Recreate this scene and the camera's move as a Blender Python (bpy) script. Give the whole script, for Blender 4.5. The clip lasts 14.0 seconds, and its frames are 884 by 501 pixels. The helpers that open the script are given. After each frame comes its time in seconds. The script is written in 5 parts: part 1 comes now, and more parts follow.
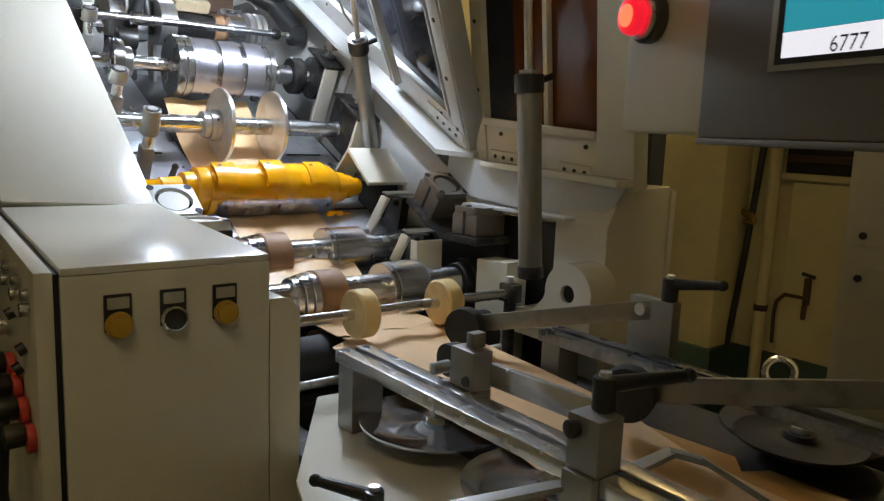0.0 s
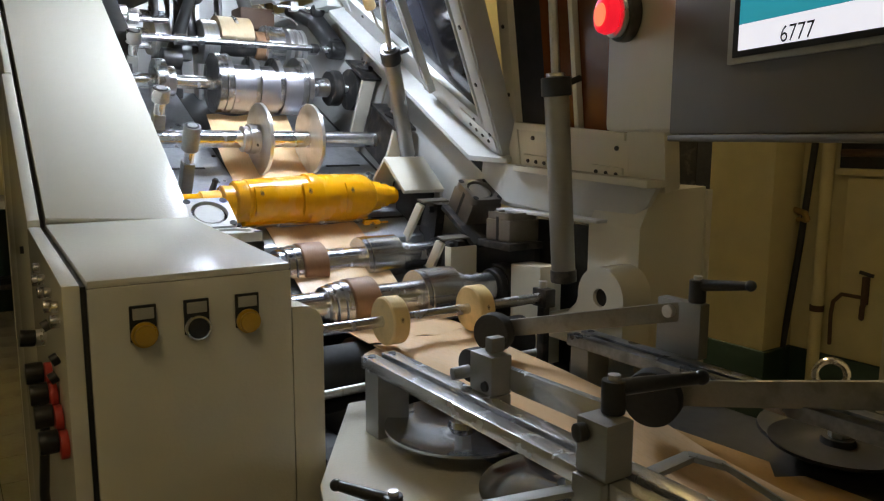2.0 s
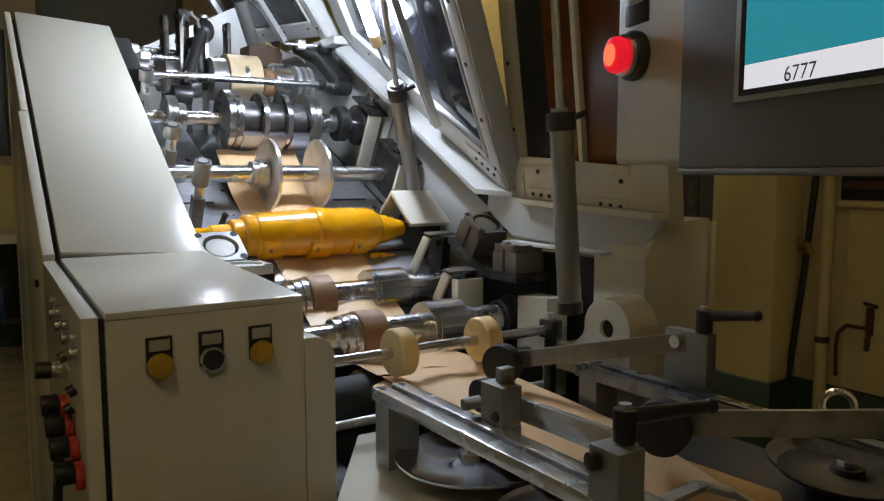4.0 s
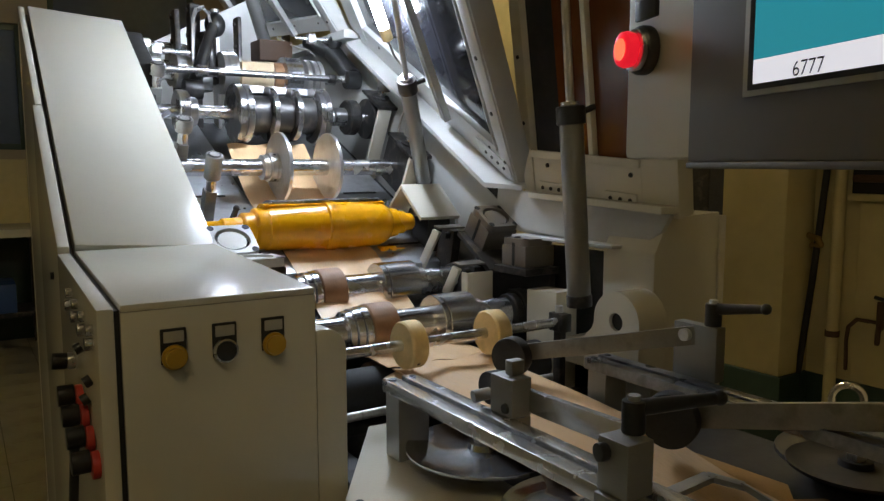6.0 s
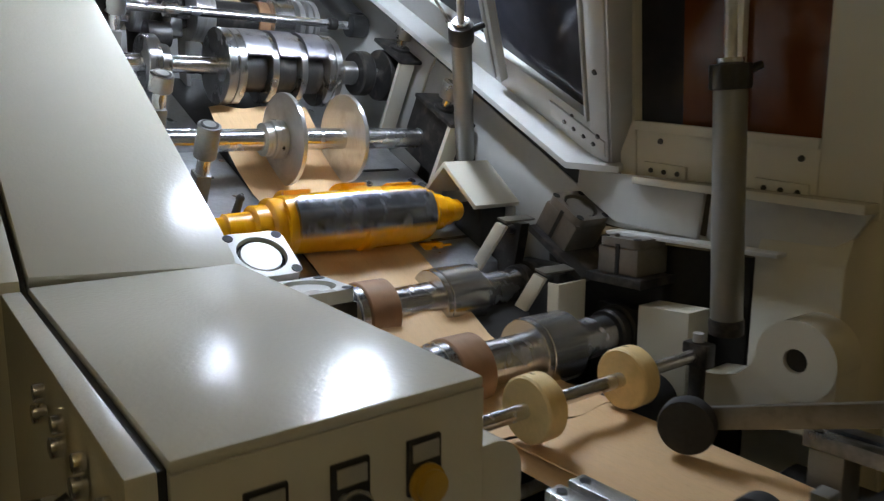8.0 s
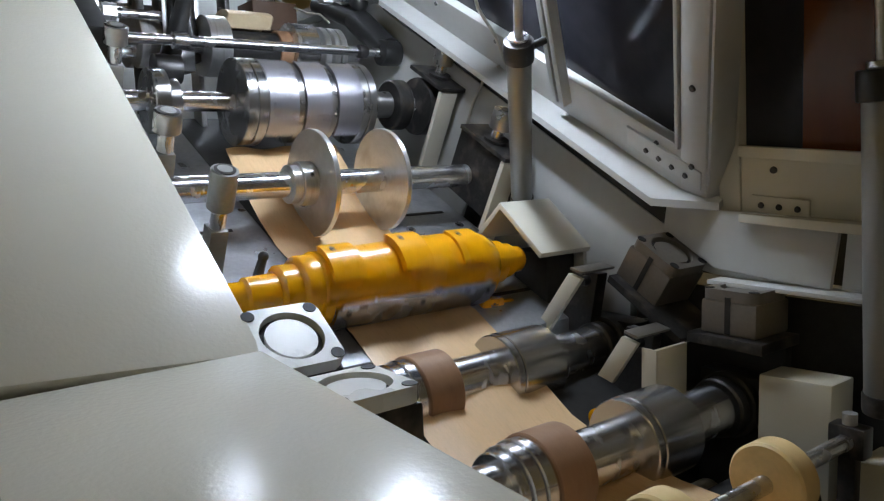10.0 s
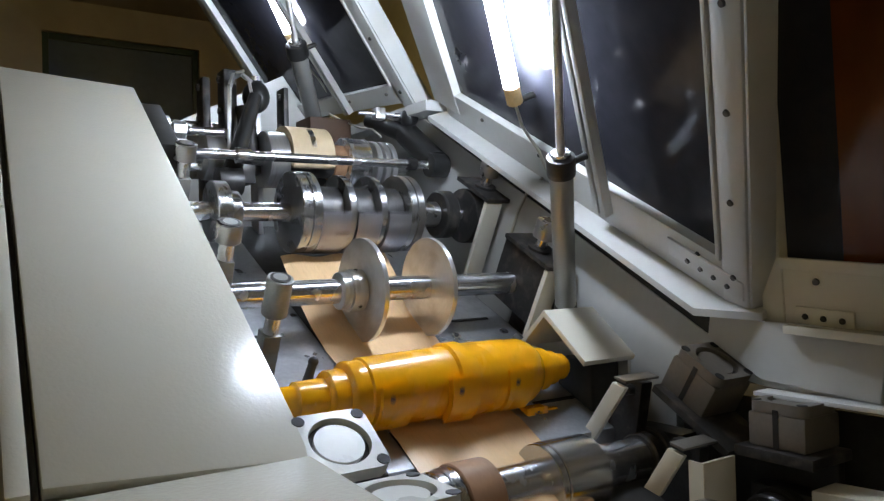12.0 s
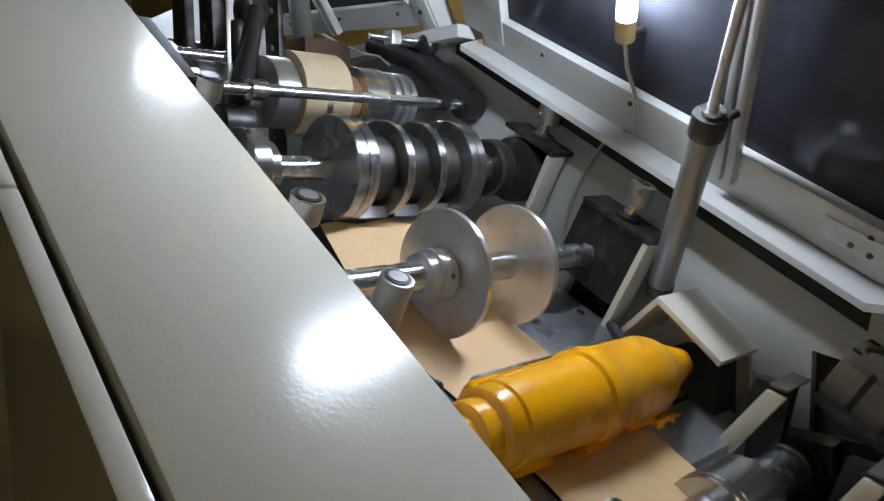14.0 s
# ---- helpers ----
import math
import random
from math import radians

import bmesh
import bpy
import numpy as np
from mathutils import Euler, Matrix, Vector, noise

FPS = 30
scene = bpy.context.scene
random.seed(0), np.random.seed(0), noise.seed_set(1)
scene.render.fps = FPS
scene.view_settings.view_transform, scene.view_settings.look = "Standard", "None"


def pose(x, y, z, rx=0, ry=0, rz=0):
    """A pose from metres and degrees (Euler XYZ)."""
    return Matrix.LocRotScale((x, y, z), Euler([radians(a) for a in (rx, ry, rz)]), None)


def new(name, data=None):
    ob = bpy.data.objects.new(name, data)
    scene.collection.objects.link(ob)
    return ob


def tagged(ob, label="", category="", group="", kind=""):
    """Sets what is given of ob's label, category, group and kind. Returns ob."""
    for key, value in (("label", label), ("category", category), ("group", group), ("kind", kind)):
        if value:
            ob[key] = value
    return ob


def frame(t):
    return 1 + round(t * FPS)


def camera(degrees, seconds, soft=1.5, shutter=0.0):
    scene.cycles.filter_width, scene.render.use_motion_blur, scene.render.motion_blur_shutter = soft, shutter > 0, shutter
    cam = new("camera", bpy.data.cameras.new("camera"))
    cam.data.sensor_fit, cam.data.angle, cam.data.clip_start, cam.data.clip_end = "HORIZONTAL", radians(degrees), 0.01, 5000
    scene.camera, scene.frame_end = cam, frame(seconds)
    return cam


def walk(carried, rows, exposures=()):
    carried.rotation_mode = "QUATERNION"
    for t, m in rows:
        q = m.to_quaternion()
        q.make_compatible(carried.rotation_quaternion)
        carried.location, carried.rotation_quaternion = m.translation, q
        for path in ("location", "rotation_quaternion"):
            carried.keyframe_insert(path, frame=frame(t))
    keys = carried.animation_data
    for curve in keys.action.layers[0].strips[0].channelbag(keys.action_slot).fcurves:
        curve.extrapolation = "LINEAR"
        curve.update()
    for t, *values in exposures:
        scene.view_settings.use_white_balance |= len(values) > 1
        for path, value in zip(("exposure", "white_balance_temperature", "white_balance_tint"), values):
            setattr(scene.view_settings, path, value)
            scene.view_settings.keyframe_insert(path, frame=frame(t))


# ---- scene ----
cam = camera(61.1, 14.0, soft=1.2, shutter=0.35)
METRES, EYE, TILT, LEAN, TURN = 1.3, 1.45, -9.0, -2.2, -38.0
ROWS = [
    (0.0, 0.0, 0.0, 0.0, -0.0, -0.0, -0.0),
    (0.5, 0.0301, -0.0053, -0.0018, 1.5, -0.35, 0.16),
    (1.0, 0.0366, -0.0072, -0.0014, 3.3, 0.74, 0.62),
    (1.5, 0.038, -0.0024, -0.0006, 3.81, 0.9, 1.26),
    (2.0, 0.0393, -0.002, -0.0019, 4.47, 0.6, 1.29),
    (2.5, 0.039, -0.0024, -0.0017, 5.26, 1.18, 1.81),
    (3.0, 0.0348, -0.0039, -0.0016, 6.44, 2.1, 0.81),
    (3.5, 0.034, -0.0108, -0.0021, 4.31, 2.81, 1.42),
    (3.7, 0.0333, -0.0127, -0.003, 4.52, 3.09, 1.48),
    (5.8, 0.0313, -0.0258, -0.0038, 4.86, 3.23, 1.54),
    (6.0, 0.0314, -0.0211, -0.0042, 5.31, 2.68, 1.39),
    (6.5, 0.0167, 0.009, 0.0062, 5.99, -0.68, 0.34),
    (7.0, -0.038, 0.0848, 0.0314, 4.23, -1.97, -0.28),
    (7.5, -0.1289, 0.19, 0.0619, 0.27, -0.94, 2.27),
    (8.0, -0.1851, 0.2757, 0.0761, -0.2, -0.86, 1.96),
    (8.2, -0.1935, 0.3174, 0.0879, 0.80, 0.36, 2.65),
    (10.3, -0.2268, 0.4446, 0.1051, 1.72, 2.61, 4.03),
    (10.5, -0.2273, 0.4426, 0.1082, 2.39, 4.89, 3.69),
    (11.0, -0.2256, 0.4275, 0.111, 5.36, 9.78, 3.16),
    (11.5, -0.2249, 0.4201, 0.1104, 6.03, 10.39, 3.07),
    (12.0, -0.2247, 0.4182, 0.1097, 5.05, 9.79, 2.91),
    (12.5, -0.2364, 0.4312, 0.1137, 2.36, 6.13, 3.08),
    (13.0, -0.3003, 0.481, 0.1542, -1.8, 0.99, 2.92),
    (13.5, -0.4098, 0.5371, 0.1908, -3.62, 2.28, 5.2),
    (14.0, -0.4741, 0.6066, 0.213, -4.81, 3.01, 3.54),
]
EXPOSURES = [(0.0, 0.46), (3.0, 0.46), (3.5, 0.2), (6.0, 0.22), (7.0, 0.1), (8.0, -0.05), (11.0, -0.2), (12.5, -0.2), (13.5, -0.17), (14.0, -0.42)]
walk(cam, [(t, pose(0, 0, EYE, 0, 0, TURN) @ pose(0, 0, 0, TILT, LEAN, 0) @ pose(METRES * x, METRES * y, METRES * z, 90 + pitch, roll, yaw)) for t, x, y, z, yaw, pitch, roll in ROWS], EXPOSURES)

# ---- world and light ----
world = bpy.data.worlds.new("night")
world.use_nodes = True
world.node_tree.nodes["Background"].inputs[0].default_value = (0.02, 0.025, 0.04, 1)
world.node_tree.nodes["Background"].inputs[1].default_value = 0.3
scene.world = world
TUBE_POWER, CEILING_POWER, WALL_FILL_POWER = 240.0, 13.5, 310.0


# ---- materials ----
def material(name, color, rough=0.5, metal=0.0, vary=0.08, scale=8.0, bump=0.0, bump_scale=200.0, coat=0.0, rough_vary=0.08, stain=None, stain_scale=3.0, stain_amount=0.0, spec=0.5, stretch=(1, 1, 1), turned=0.0, relief=0.0003):
    """A Principled material with colour and roughness varied at two scales, stains, and fine relief."""
    m = bpy.data.materials.new(name)
    m.use_nodes = True
    nt = m.node_tree
    b = nt.nodes["Principled BSDF"]
    b.inputs["Metallic"].default_value = metal
    b.inputs["Specular IOR Level"].default_value = spec
    b.inputs["Coat Weight"].default_value = coat
    b.inputs["Coat Roughness"].default_value = 0.12
    tc = nt.nodes.new("ShaderNodeTexCoord")
    mp = nt.nodes.new("ShaderNodeMapping")
    mp.inputs["Scale"].default_value = stretch
    nt.links.new(tc.outputs["Object"], mp.inputs["Vector"])

    def tex(s, detail=4.0):
        n = nt.nodes.new("ShaderNodeTexNoise")
        n.inputs["Scale"].default_value, n.inputs["Detail"].default_value = s, detail
        nt.links.new(mp.outputs["Vector"], n.inputs["Vector"])
        return n

    big, small = tex(scale), tex(scale * 9)
    add = nt.nodes.new("ShaderNodeMath")
    add.operation = "ADD"
    nt.links.new(big.outputs["Fac"], add.inputs[0])
    nt.links.new(small.outputs["Fac"], add.inputs[1])
    mr = nt.nodes.new("ShaderNodeMapRange")
    mr.inputs["From Min"].default_value, mr.inputs["From Max"].default_value = 0.6, 1.4
    nt.links.new(add.outputs[0], mr.inputs["Value"])
    mix = nt.nodes.new("ShaderNodeMix")
    mix.data_type = "RGBA"
    lo = [max(0.0, c * (1 - vary)) for c in color]
    hi = [min(1.0, c * (1 + vary)) for c in color]
    mix.inputs["A"].default_value, mix.inputs["B"].default_value = (*lo, 1), (*hi, 1)
    nt.links.new(mr.outputs["Result"], mix.inputs["Factor"])
    out = mix.outputs["Result"]
    if stain_amount:
        st = tex(stain_scale, 8.0)
        r2 = nt.nodes.new("ShaderNodeMapRange")
        r2.inputs["From Min"].default_value, r2.inputs["From Max"].default_value = 0.52, 0.72
        r2.inputs["To Max"].default_value = stain_amount
        nt.links.new(st.outputs["Fac"], r2.inputs["Value"])
        m2 = nt.nodes.new("ShaderNodeMix")
        m2.data_type = "RGBA"
        m2.inputs["B"].default_value = (*stain, 1)
        nt.links.new(out, m2.inputs["A"])
        nt.links.new(r2.outputs["Result"], m2.inputs["Factor"])
        out = m2.outputs["Result"]
    nt.links.new(out, b.inputs["Base Color"])
    rr = nt.nodes.new("ShaderNodeMapRange")
    rr.inputs["From Min"].default_value, rr.inputs["From Max"].default_value = 0.3, 0.7
    rr.inputs["To Min"].default_value, rr.inputs["To Max"].default_value = max(0.02, rough - rough_vary), min(1.0, rough + rough_vary)
    nt.links.new(big.outputs["Fac"], rr.inputs["Value"])
    nt.links.new(rr.outputs["Result"], b.inputs["Roughness"])
    if turned:
        # circular tool marks about x draw the highlights out along the axis
        tg = nt.nodes.new("ShaderNodeTangent")
        tg.direction_type, tg.axis = "RADIAL", "X"
        b.inputs["Anisotropic"].default_value, b.inputs["Anisotropic Rotation"].default_value = turned, 0.25
        nt.links.new(tg.outputs["Tangent"], b.inputs["Tangent"])
    if bump:
        bt = tex(bump_scale, 2.0)
        bn = nt.nodes.new("ShaderNodeBump")
        bn.inputs["Strength"].default_value, bn.inputs["Distance"].default_value = bump, relief
        nt.links.new(bt.outputs["Fac"], bn.inputs["Height"])
        nt.links.new(bn.outputs["Normal"], b.inputs["Normal"])
    return m


def glow(name, color, strength):
    m = bpy.data.materials.new(name)
    m.use_nodes = True
    b = m.node_tree.nodes["Principled BSDF"]
    b.inputs["Base Color"].default_value = (*[min(1, c * 0.8) for c in color], 1)
    b.inputs["Emission Color"].default_value, b.inputs["Emission Strength"].default_value = (*color, 1), strength
    return m


M_CREAM = material("cream_enamel", (0.67, 0.64, 0.545), 0.22, vary=0.012, scale=5, bump=0.9, bump_scale=210, coat=0.1, rough_vary=0.0, relief=0.0003)
M_WHITE = material("white_enamel", (0.5, 0.5, 0.485), 0.38, vary=0.04, scale=6, bump=0.2, bump_scale=380, stain=(0.4, 0.37, 0.3), stain_scale=9, stain_amount=0.3)
M_BOX = material("box_enamel", (0.62, 0.58, 0.47), 0.36, vary=0.02, scale=8, bump=0.25, bump_scale=700, rough_vary=0.02, relief=0.0001)
M_CAPS = material("white_cap_enamel", (0.74, 0.74, 0.71), 0.3, vary=0.03, scale=12, bump=0.2, bump_scale=380, stain=(0.45, 0.42, 0.36), stain_scale=24, stain_amount=0.3)
M_CHROME = material("chrome", (0.72, 0.72, 0.74), 0.25, 0.97, vary=0.12, scale=30, rough_vary=0.05, stain=(0.3, 0.28, 0.25), stain_scale=40, stain_amount=0.4, turned=0.85)
M_STEEL = material("turned_steel", (0.66, 0.65, 0.64), 0.38, 0.85, vary=0.14, scale=25, rough_vary=0.1, bump=0.25, bump_scale=300, stretch=(6, 1, 1), stain=(0.3, 0.25, 0.2), stain_scale=22, stain_amount=0.45, turned=0.8)
M_DIM_STEEL = material("dim_turned_steel", (0.4, 0.395, 0.39), 0.28, 0.95, vary=0.1, scale=14, rough_vary=0.05, stain=(0.2, 0.18, 0.16), stain_scale=12, stain_amount=0.5, turned=0.8)
# stained turned steel, darkened for the dark room its faces reflect
M_DARKSTEEL = material("blackened_steel", (0.05, 0.048, 0.047), 0.42, 0.6, vary=0.25, scale=20, rough_vary=0.12, stain=(0.28, 0.24, 0.2), stain_scale=30, stain_amount=0.35)
# stained steel, dark so that the far rail carries its shade
M_SHADED_RAIL = material("shaded_rail_steel", (0.24, 0.25, 0.27), 0.3, 0.9, vary=0.3, scale=14, rough_vary=0.14, stain=(0.06, 0.06, 0.06), stain_scale=18, stain_amount=0.8)
# aluminium coloured darker for the shade below ledge and hood
M_SHADED_ALU = material("shaded_brown_aluminium", (0.2, 0.18, 0.155), 0.42, 0.45, vary=0.1, scale=20)
M_DULLPIN = material("dull_grey_pin", (0.27, 0.27, 0.26), 0.4, 0.6, vary=0.1, scale=24, stain=(0.12, 0.12, 0.11), stain_scale=20, stain_amount=0.4)
M_ALU = material("anodised_aluminium", (0.29, 0.29, 0.28), 0.4, 0.6, vary=0.06, scale=20, rough_vary=0.06, stretch=(1, 1, 6))
# arm steel darker than the brushed bars, for the shaded outfeed
M_SHADED_ARM = material("shaded_flat_steel", (0.27, 0.255, 0.225), 0.36, 0.75, vary=0.1, scale=26, rough_vary=0.08, stain=(0.12, 0.1, 0.08), stain_scale=30, stain_amount=0.5)
M_BRUSHED = material("brushed_steel_bar", (0.7, 0.7, 0.7), 0.24, 0.85, vary=0.06, scale=40, rough_vary=0.05)
M_YELLOW = material("yellow_enamel", (0.9, 0.405, 0.003), 0.25, vary=0.06, scale=14, bump=0.15, bump_scale=260, coat=0.3, stain=(0.5, 0.2, 0.01), stain_scale=26, stain_amount=0.25)
M_KRAFT = material("kraft_paper", (0.68, 0.455, 0.245), 0.46, vary=0.07, scale=30, bump=0.3, bump_scale=700, stain=(0.55, 0.35, 0.18), stain_scale=60, stain_amount=0.5, stretch=(6, 1, 1), spec=0.5)
# darker kraft, with the shade over the outfeed in its colour
M_SHADED_KRAFT = material("shaded_kraft_paper", (0.42, 0.235, 0.075), 0.6, vary=0.1, scale=24, bump=0.3, bump_scale=500, stain=(0.3, 0.16, 0.05), stain_scale=14, stain_amount=0.4)
M_LEATHER = material("brown_rubber_sleeve", (0.31, 0.17, 0.09), 0.55, vary=0.14, scale=30, bump=0.3, bump_scale=400, stain=(0.16, 0.08, 0.04), stain_scale=30, stain_amount=0.5)
M_TAN = material("tan_rubber_sleeve", (0.55, 0.43, 0.27), 0.6, vary=0.1, scale=30, stain=(0.35, 0.2, 0.1), stain_scale=30, stain_amount=0.4)
M_WHEEL = material("cream_rubber", (0.8, 0.59, 0.28), 0.5, vary=0.08, scale=24, bump=0.15, bump_scale=300, stain=(0.46, 0.33, 0.12), stain_scale=30, stain_amount=0.45)
M_BLACK = material("black_plastic", (0.018, 0.018, 0.018), 0.36, vary=0.3, scale=20, bump=0.1, bump_scale=500)
M_RUBBER = material("black_rubber", (0.02, 0.02, 0.021), 0.7, vary=0.3, scale=20, bump=0.2, bump_scale=300)
M_SMOKE = material("smoked_acrylic", (0.03, 0.03, 0.038), 0.09, vary=0.2, scale=4, rough_vary=0.02, stain=(0.06, 0.06, 0.065), stain_scale=5, stain_amount=0.4, spec=0.14)
M_AMBER = material("amber_acrylic", (0.13, 0.038, 0.01), 0.2, vary=0.25, scale=3, rough_vary=0.06, stretch=(1, 1, 0.3))
M_GREY = material("grey_panel", (0.15, 0.135, 0.115), 0.55, vary=0.03, scale=10, bump=0.15, bump_scale=900)
M_WALL = material("yellowed_wall_paint", (0.6, 0.53, 0.29), 0.65, vary=0.09, scale=1.6, bump=0.3, bump_scale=60, stain=(0.36, 0.29, 0.13), stain_scale=2.2, stain_amount=0.6)
M_BACKWALL = material("brown_wall_paint", (0.42, 0.36, 0.26), 0.7, vary=0.08, scale=1.2, stain=(0.3, 0.25, 0.17), stain_scale=1.5, stain_amount=0.5)
M_DADO = material("dark_green_dado", (0.02, 0.045, 0.03), 0.45, vary=0.2, scale=3, stain=(0.05, 0.05, 0.04), stain_scale=4, stain_amount=0.5)
M_TILE = material("worn_floor_tile", (0.33, 0.3, 0.22), 0.42, vary=0.12, scale=5, stain=(0.17, 0.15, 0.11), stain_scale=4, stain_amount=0.6)
M_GROUT = material("floor_grout", (0.12, 0.11, 0.09), 0.8, vary=0.15, scale=9)
# near-black steel, used for dark parts and where deep shade shows
M_DARK = material("shade_and_dark_steel", (0.03, 0.029, 0.028), 0.6, 0.3, vary=0.3, scale=9)
M_NIGHT = material("night_window_glass", (0.055, 0.085, 0.15), 0.5, vary=0.15, scale=2)
M_BLUE = material("blue_plastic", (0.02, 0.06, 0.22), 0.45, vary=0.1, scale=6)
M_REDPLASTIC = material("red_plastic", (0.55, 0.05, 0.04), 0.4, vary=0.1, scale=20)
M_AMBERBUTTON = material("amber_button", (0.52, 0.31, 0.03), 0.35, vary=0.08, scale=60)
M_HOOK = material("dull_brass", (0.3, 0.19, 0.05), 0.5, 0.3, vary=0.15, scale=30)
M_BROWNBOX = material("brown_card", (0.075, 0.038, 0.02), 0.65, vary=0.12, scale=14)
M_LABEL = material("silver_label", (0.42, 0.4, 0.34), 0.4, 0.2, vary=0.06, scale=60)
M_CLOTH = material("grey_plate", (0.34, 0.35, 0.38), 0.28, 0.85, vary=0.25, scale=26, rough_vary=0.12, stain=(0.14, 0.14, 0.15), stain_scale=34, stain_amount=0.6)
M_SLEEVE = material("ground_steel_sleeve", (0.4, 0.39, 0.42), 0.33, 0.9, vary=0.1, scale=22, rough_vary=0.06, stretch=(1, 5, 5), stain=(0.25, 0.25, 0.26), stain_scale=18, stain_amount=0.4)
M_ROLL = material("polished_roll", (0.5, 0.5, 0.51), 0.22, 0.95, vary=0.06, scale=12, rough_vary=0.04, turned=0.7)
M_GUIDE = material("worn_guide_plate", (0.46, 0.47, 0.49), 0.36, 0.8, vary=0.14, scale=16, rough_vary=0.1, stain=(0.16, 0.16, 0.17), stain_scale=14, stain_amount=0.5)
M_TUBE = glow("tube_light", (0.775, 0.885, 1.04), TUBE_POWER)
# rear tube set weaker, to soften its highlight on the cover
M_REARTUBE = glow("rear_tube_light", (0.775, 0.885, 1.04), 150.0)
M_WALLFILL = glow("wall_fill_light", (1.0, 0.80, 0.47), WALL_FILL_POWER)
M_CEIL = glow("ceiling_tube_light", (1.0, 0.81, 0.49), CEILING_POWER)
M_RED = glow("red_pilot_glow", (0.9, 0.012, 0.03), 0.62)
M_REDCORE = glow("red_pilot_core", (1.0, 0.16, 0.07), 1.1)
M_TEAL = glow("screen_teal", (0.02, 0.24, 0.31), 0.75)
M_SCREENWHITE = glow("screen_white", (0.78, 0.78, 0.86), 0.72)
M_DIGIT = material("screen_digit", (0.03, 0.03, 0.04), 0.6)
M_GREENGLOW = glow("green_indicator", (0.03, 0.75, 0.35), 0.7)


# ---- mesh helpers ----
ORIGIN = {}


def thing(name, at=(0, 0, 0), label="", category="", group="", kind=""):
    ob = new(name)
    ob.location = at
    ob.empty_display_size = 0.02
    ORIGIN[ob.name] = Vector(at)
    return tagged(ob, label, category, group, kind)


def finish(name, bm, mat, angle=38):
    me = bpy.data.meshes.new(name)
    bmesh.ops.recalc_face_normals(bm, faces=bm.faces)
    bm.to_mesh(me)
    bm.free()
    me.materials.append(mat)
    me.shade_smooth()
    me.set_sharp_from_angle(angle=radians(angle))
    return me


def part(name, bm, mat, parent, label=""):
    """Links a bmesh, made in world metres, as one mesh under a thing or a part."""
    at = ORIGIN[parent.name]
    bmesh.ops.translate(bm, verts=bm.verts, vec=-at)
    ob = new(name, finish(name, bm, mat))
    ob.parent = parent
    ORIGIN[ob.name] = at
    return tagged(ob, label) if label else ob


def solid(name, bm, mat, label="", category="", group="", kind=""):
    """One mesh that is a whole thing, with its origin at its lowest middle."""
    xs, ys, zs = zip(*[v.co for v in bm.verts])
    at = Vector(((min(xs) + max(xs)) / 2, (min(ys) + max(ys)) / 2, min(zs)))
    bmesh.ops.translate(bm, verts=bm.verts, vec=-at)
    ob = new(name, finish(name, bm, mat))
    ob.location = at
    ORIGIN[ob.name] = at
    return tagged(ob, label, category, group, kind)


def B():
    return bmesh.new()


def put(bm, verts, m):
    bmesh.ops.transform(bm, matrix=m, verts=verts)
    return bm


def box(bm, lo, hi, bevel=0.0015, m=None):
    got = bmesh.ops.create_cube(bm, size=1.0)["verts"]
    size = [max(1e-4, b - a) for a, b in zip(lo, hi)]
    mid = [(a + b) / 2 for a, b in zip(lo, hi)]
    put(bm, got, Matrix.Translation(mid) @ Matrix.Diagonal((*size, 1)))
    if bevel:
        edges = list({e for v in got for e in v.link_edges})
        res = bmesh.ops.bevel(bm, geom=edges, offset=min(bevel, min(size) * 0.3), segments=2, affect="EDGES", profile=0.6)
        got = list({v for f in res["faces"] for v in f.verts} | {v for v in got if v.is_valid})
        got = list({v for v in got for e in v.link_edges for v in e.verts})
    if m is not None:
        put(bm, got, m)
    return bm


def rod(bm, p0, p1, r, n=28, r2=None, bevel=0.0):
    p0, p1 = Vector(p0), Vector(p1)
    axis = p1 - p0
    got = bmesh.ops.create_cone(bm, cap_ends=True, segments=n, radius1=r, radius2=r if r2 is None else r2, depth=axis.length)["verts"]
    put(bm, got, Matrix.Translation((p0 + p1) / 2) @ axis.to_track_quat("Z", "Y").to_matrix().to_4x4())
    if bevel:
        rims = [e for e in {e for v in got for e in v.link_edges} if any(len(f.verts) > 4 for f in e.link_faces)]
        bmesh.ops.bevel(bm, geom=rims, offset=bevel, segments=2, affect="EDGES", profile=0.6)
    return bm


def lathe(bm, profile, y, z, n=48):
    """Turns a profile of (x, radius) about the axis along x through y, z."""
    rings = []
    for x, r in profile:
        rings.append([bm.verts.new((x, y + r * math.cos(2 * math.pi * i / n), z + r * math.sin(2 * math.pi * i / n))) for i in range(n)])
    for a, b in zip(rings, rings[1:]):
        for i in range(n):
            bm.faces.new((a[i], a[(i + 1) % n], b[(i + 1) % n], b[i]))
    bm.faces.new(rings[0])
    bm.faces.new(rings[-1])
    return bm


def drum(bm, x0, x1, r, y, z, edge=0.0015, n=48):
    return lathe(bm, [(x0, r - edge), (x0 + edge, r), (x1 - edge, r), (x1, r - edge)], y, z, n)


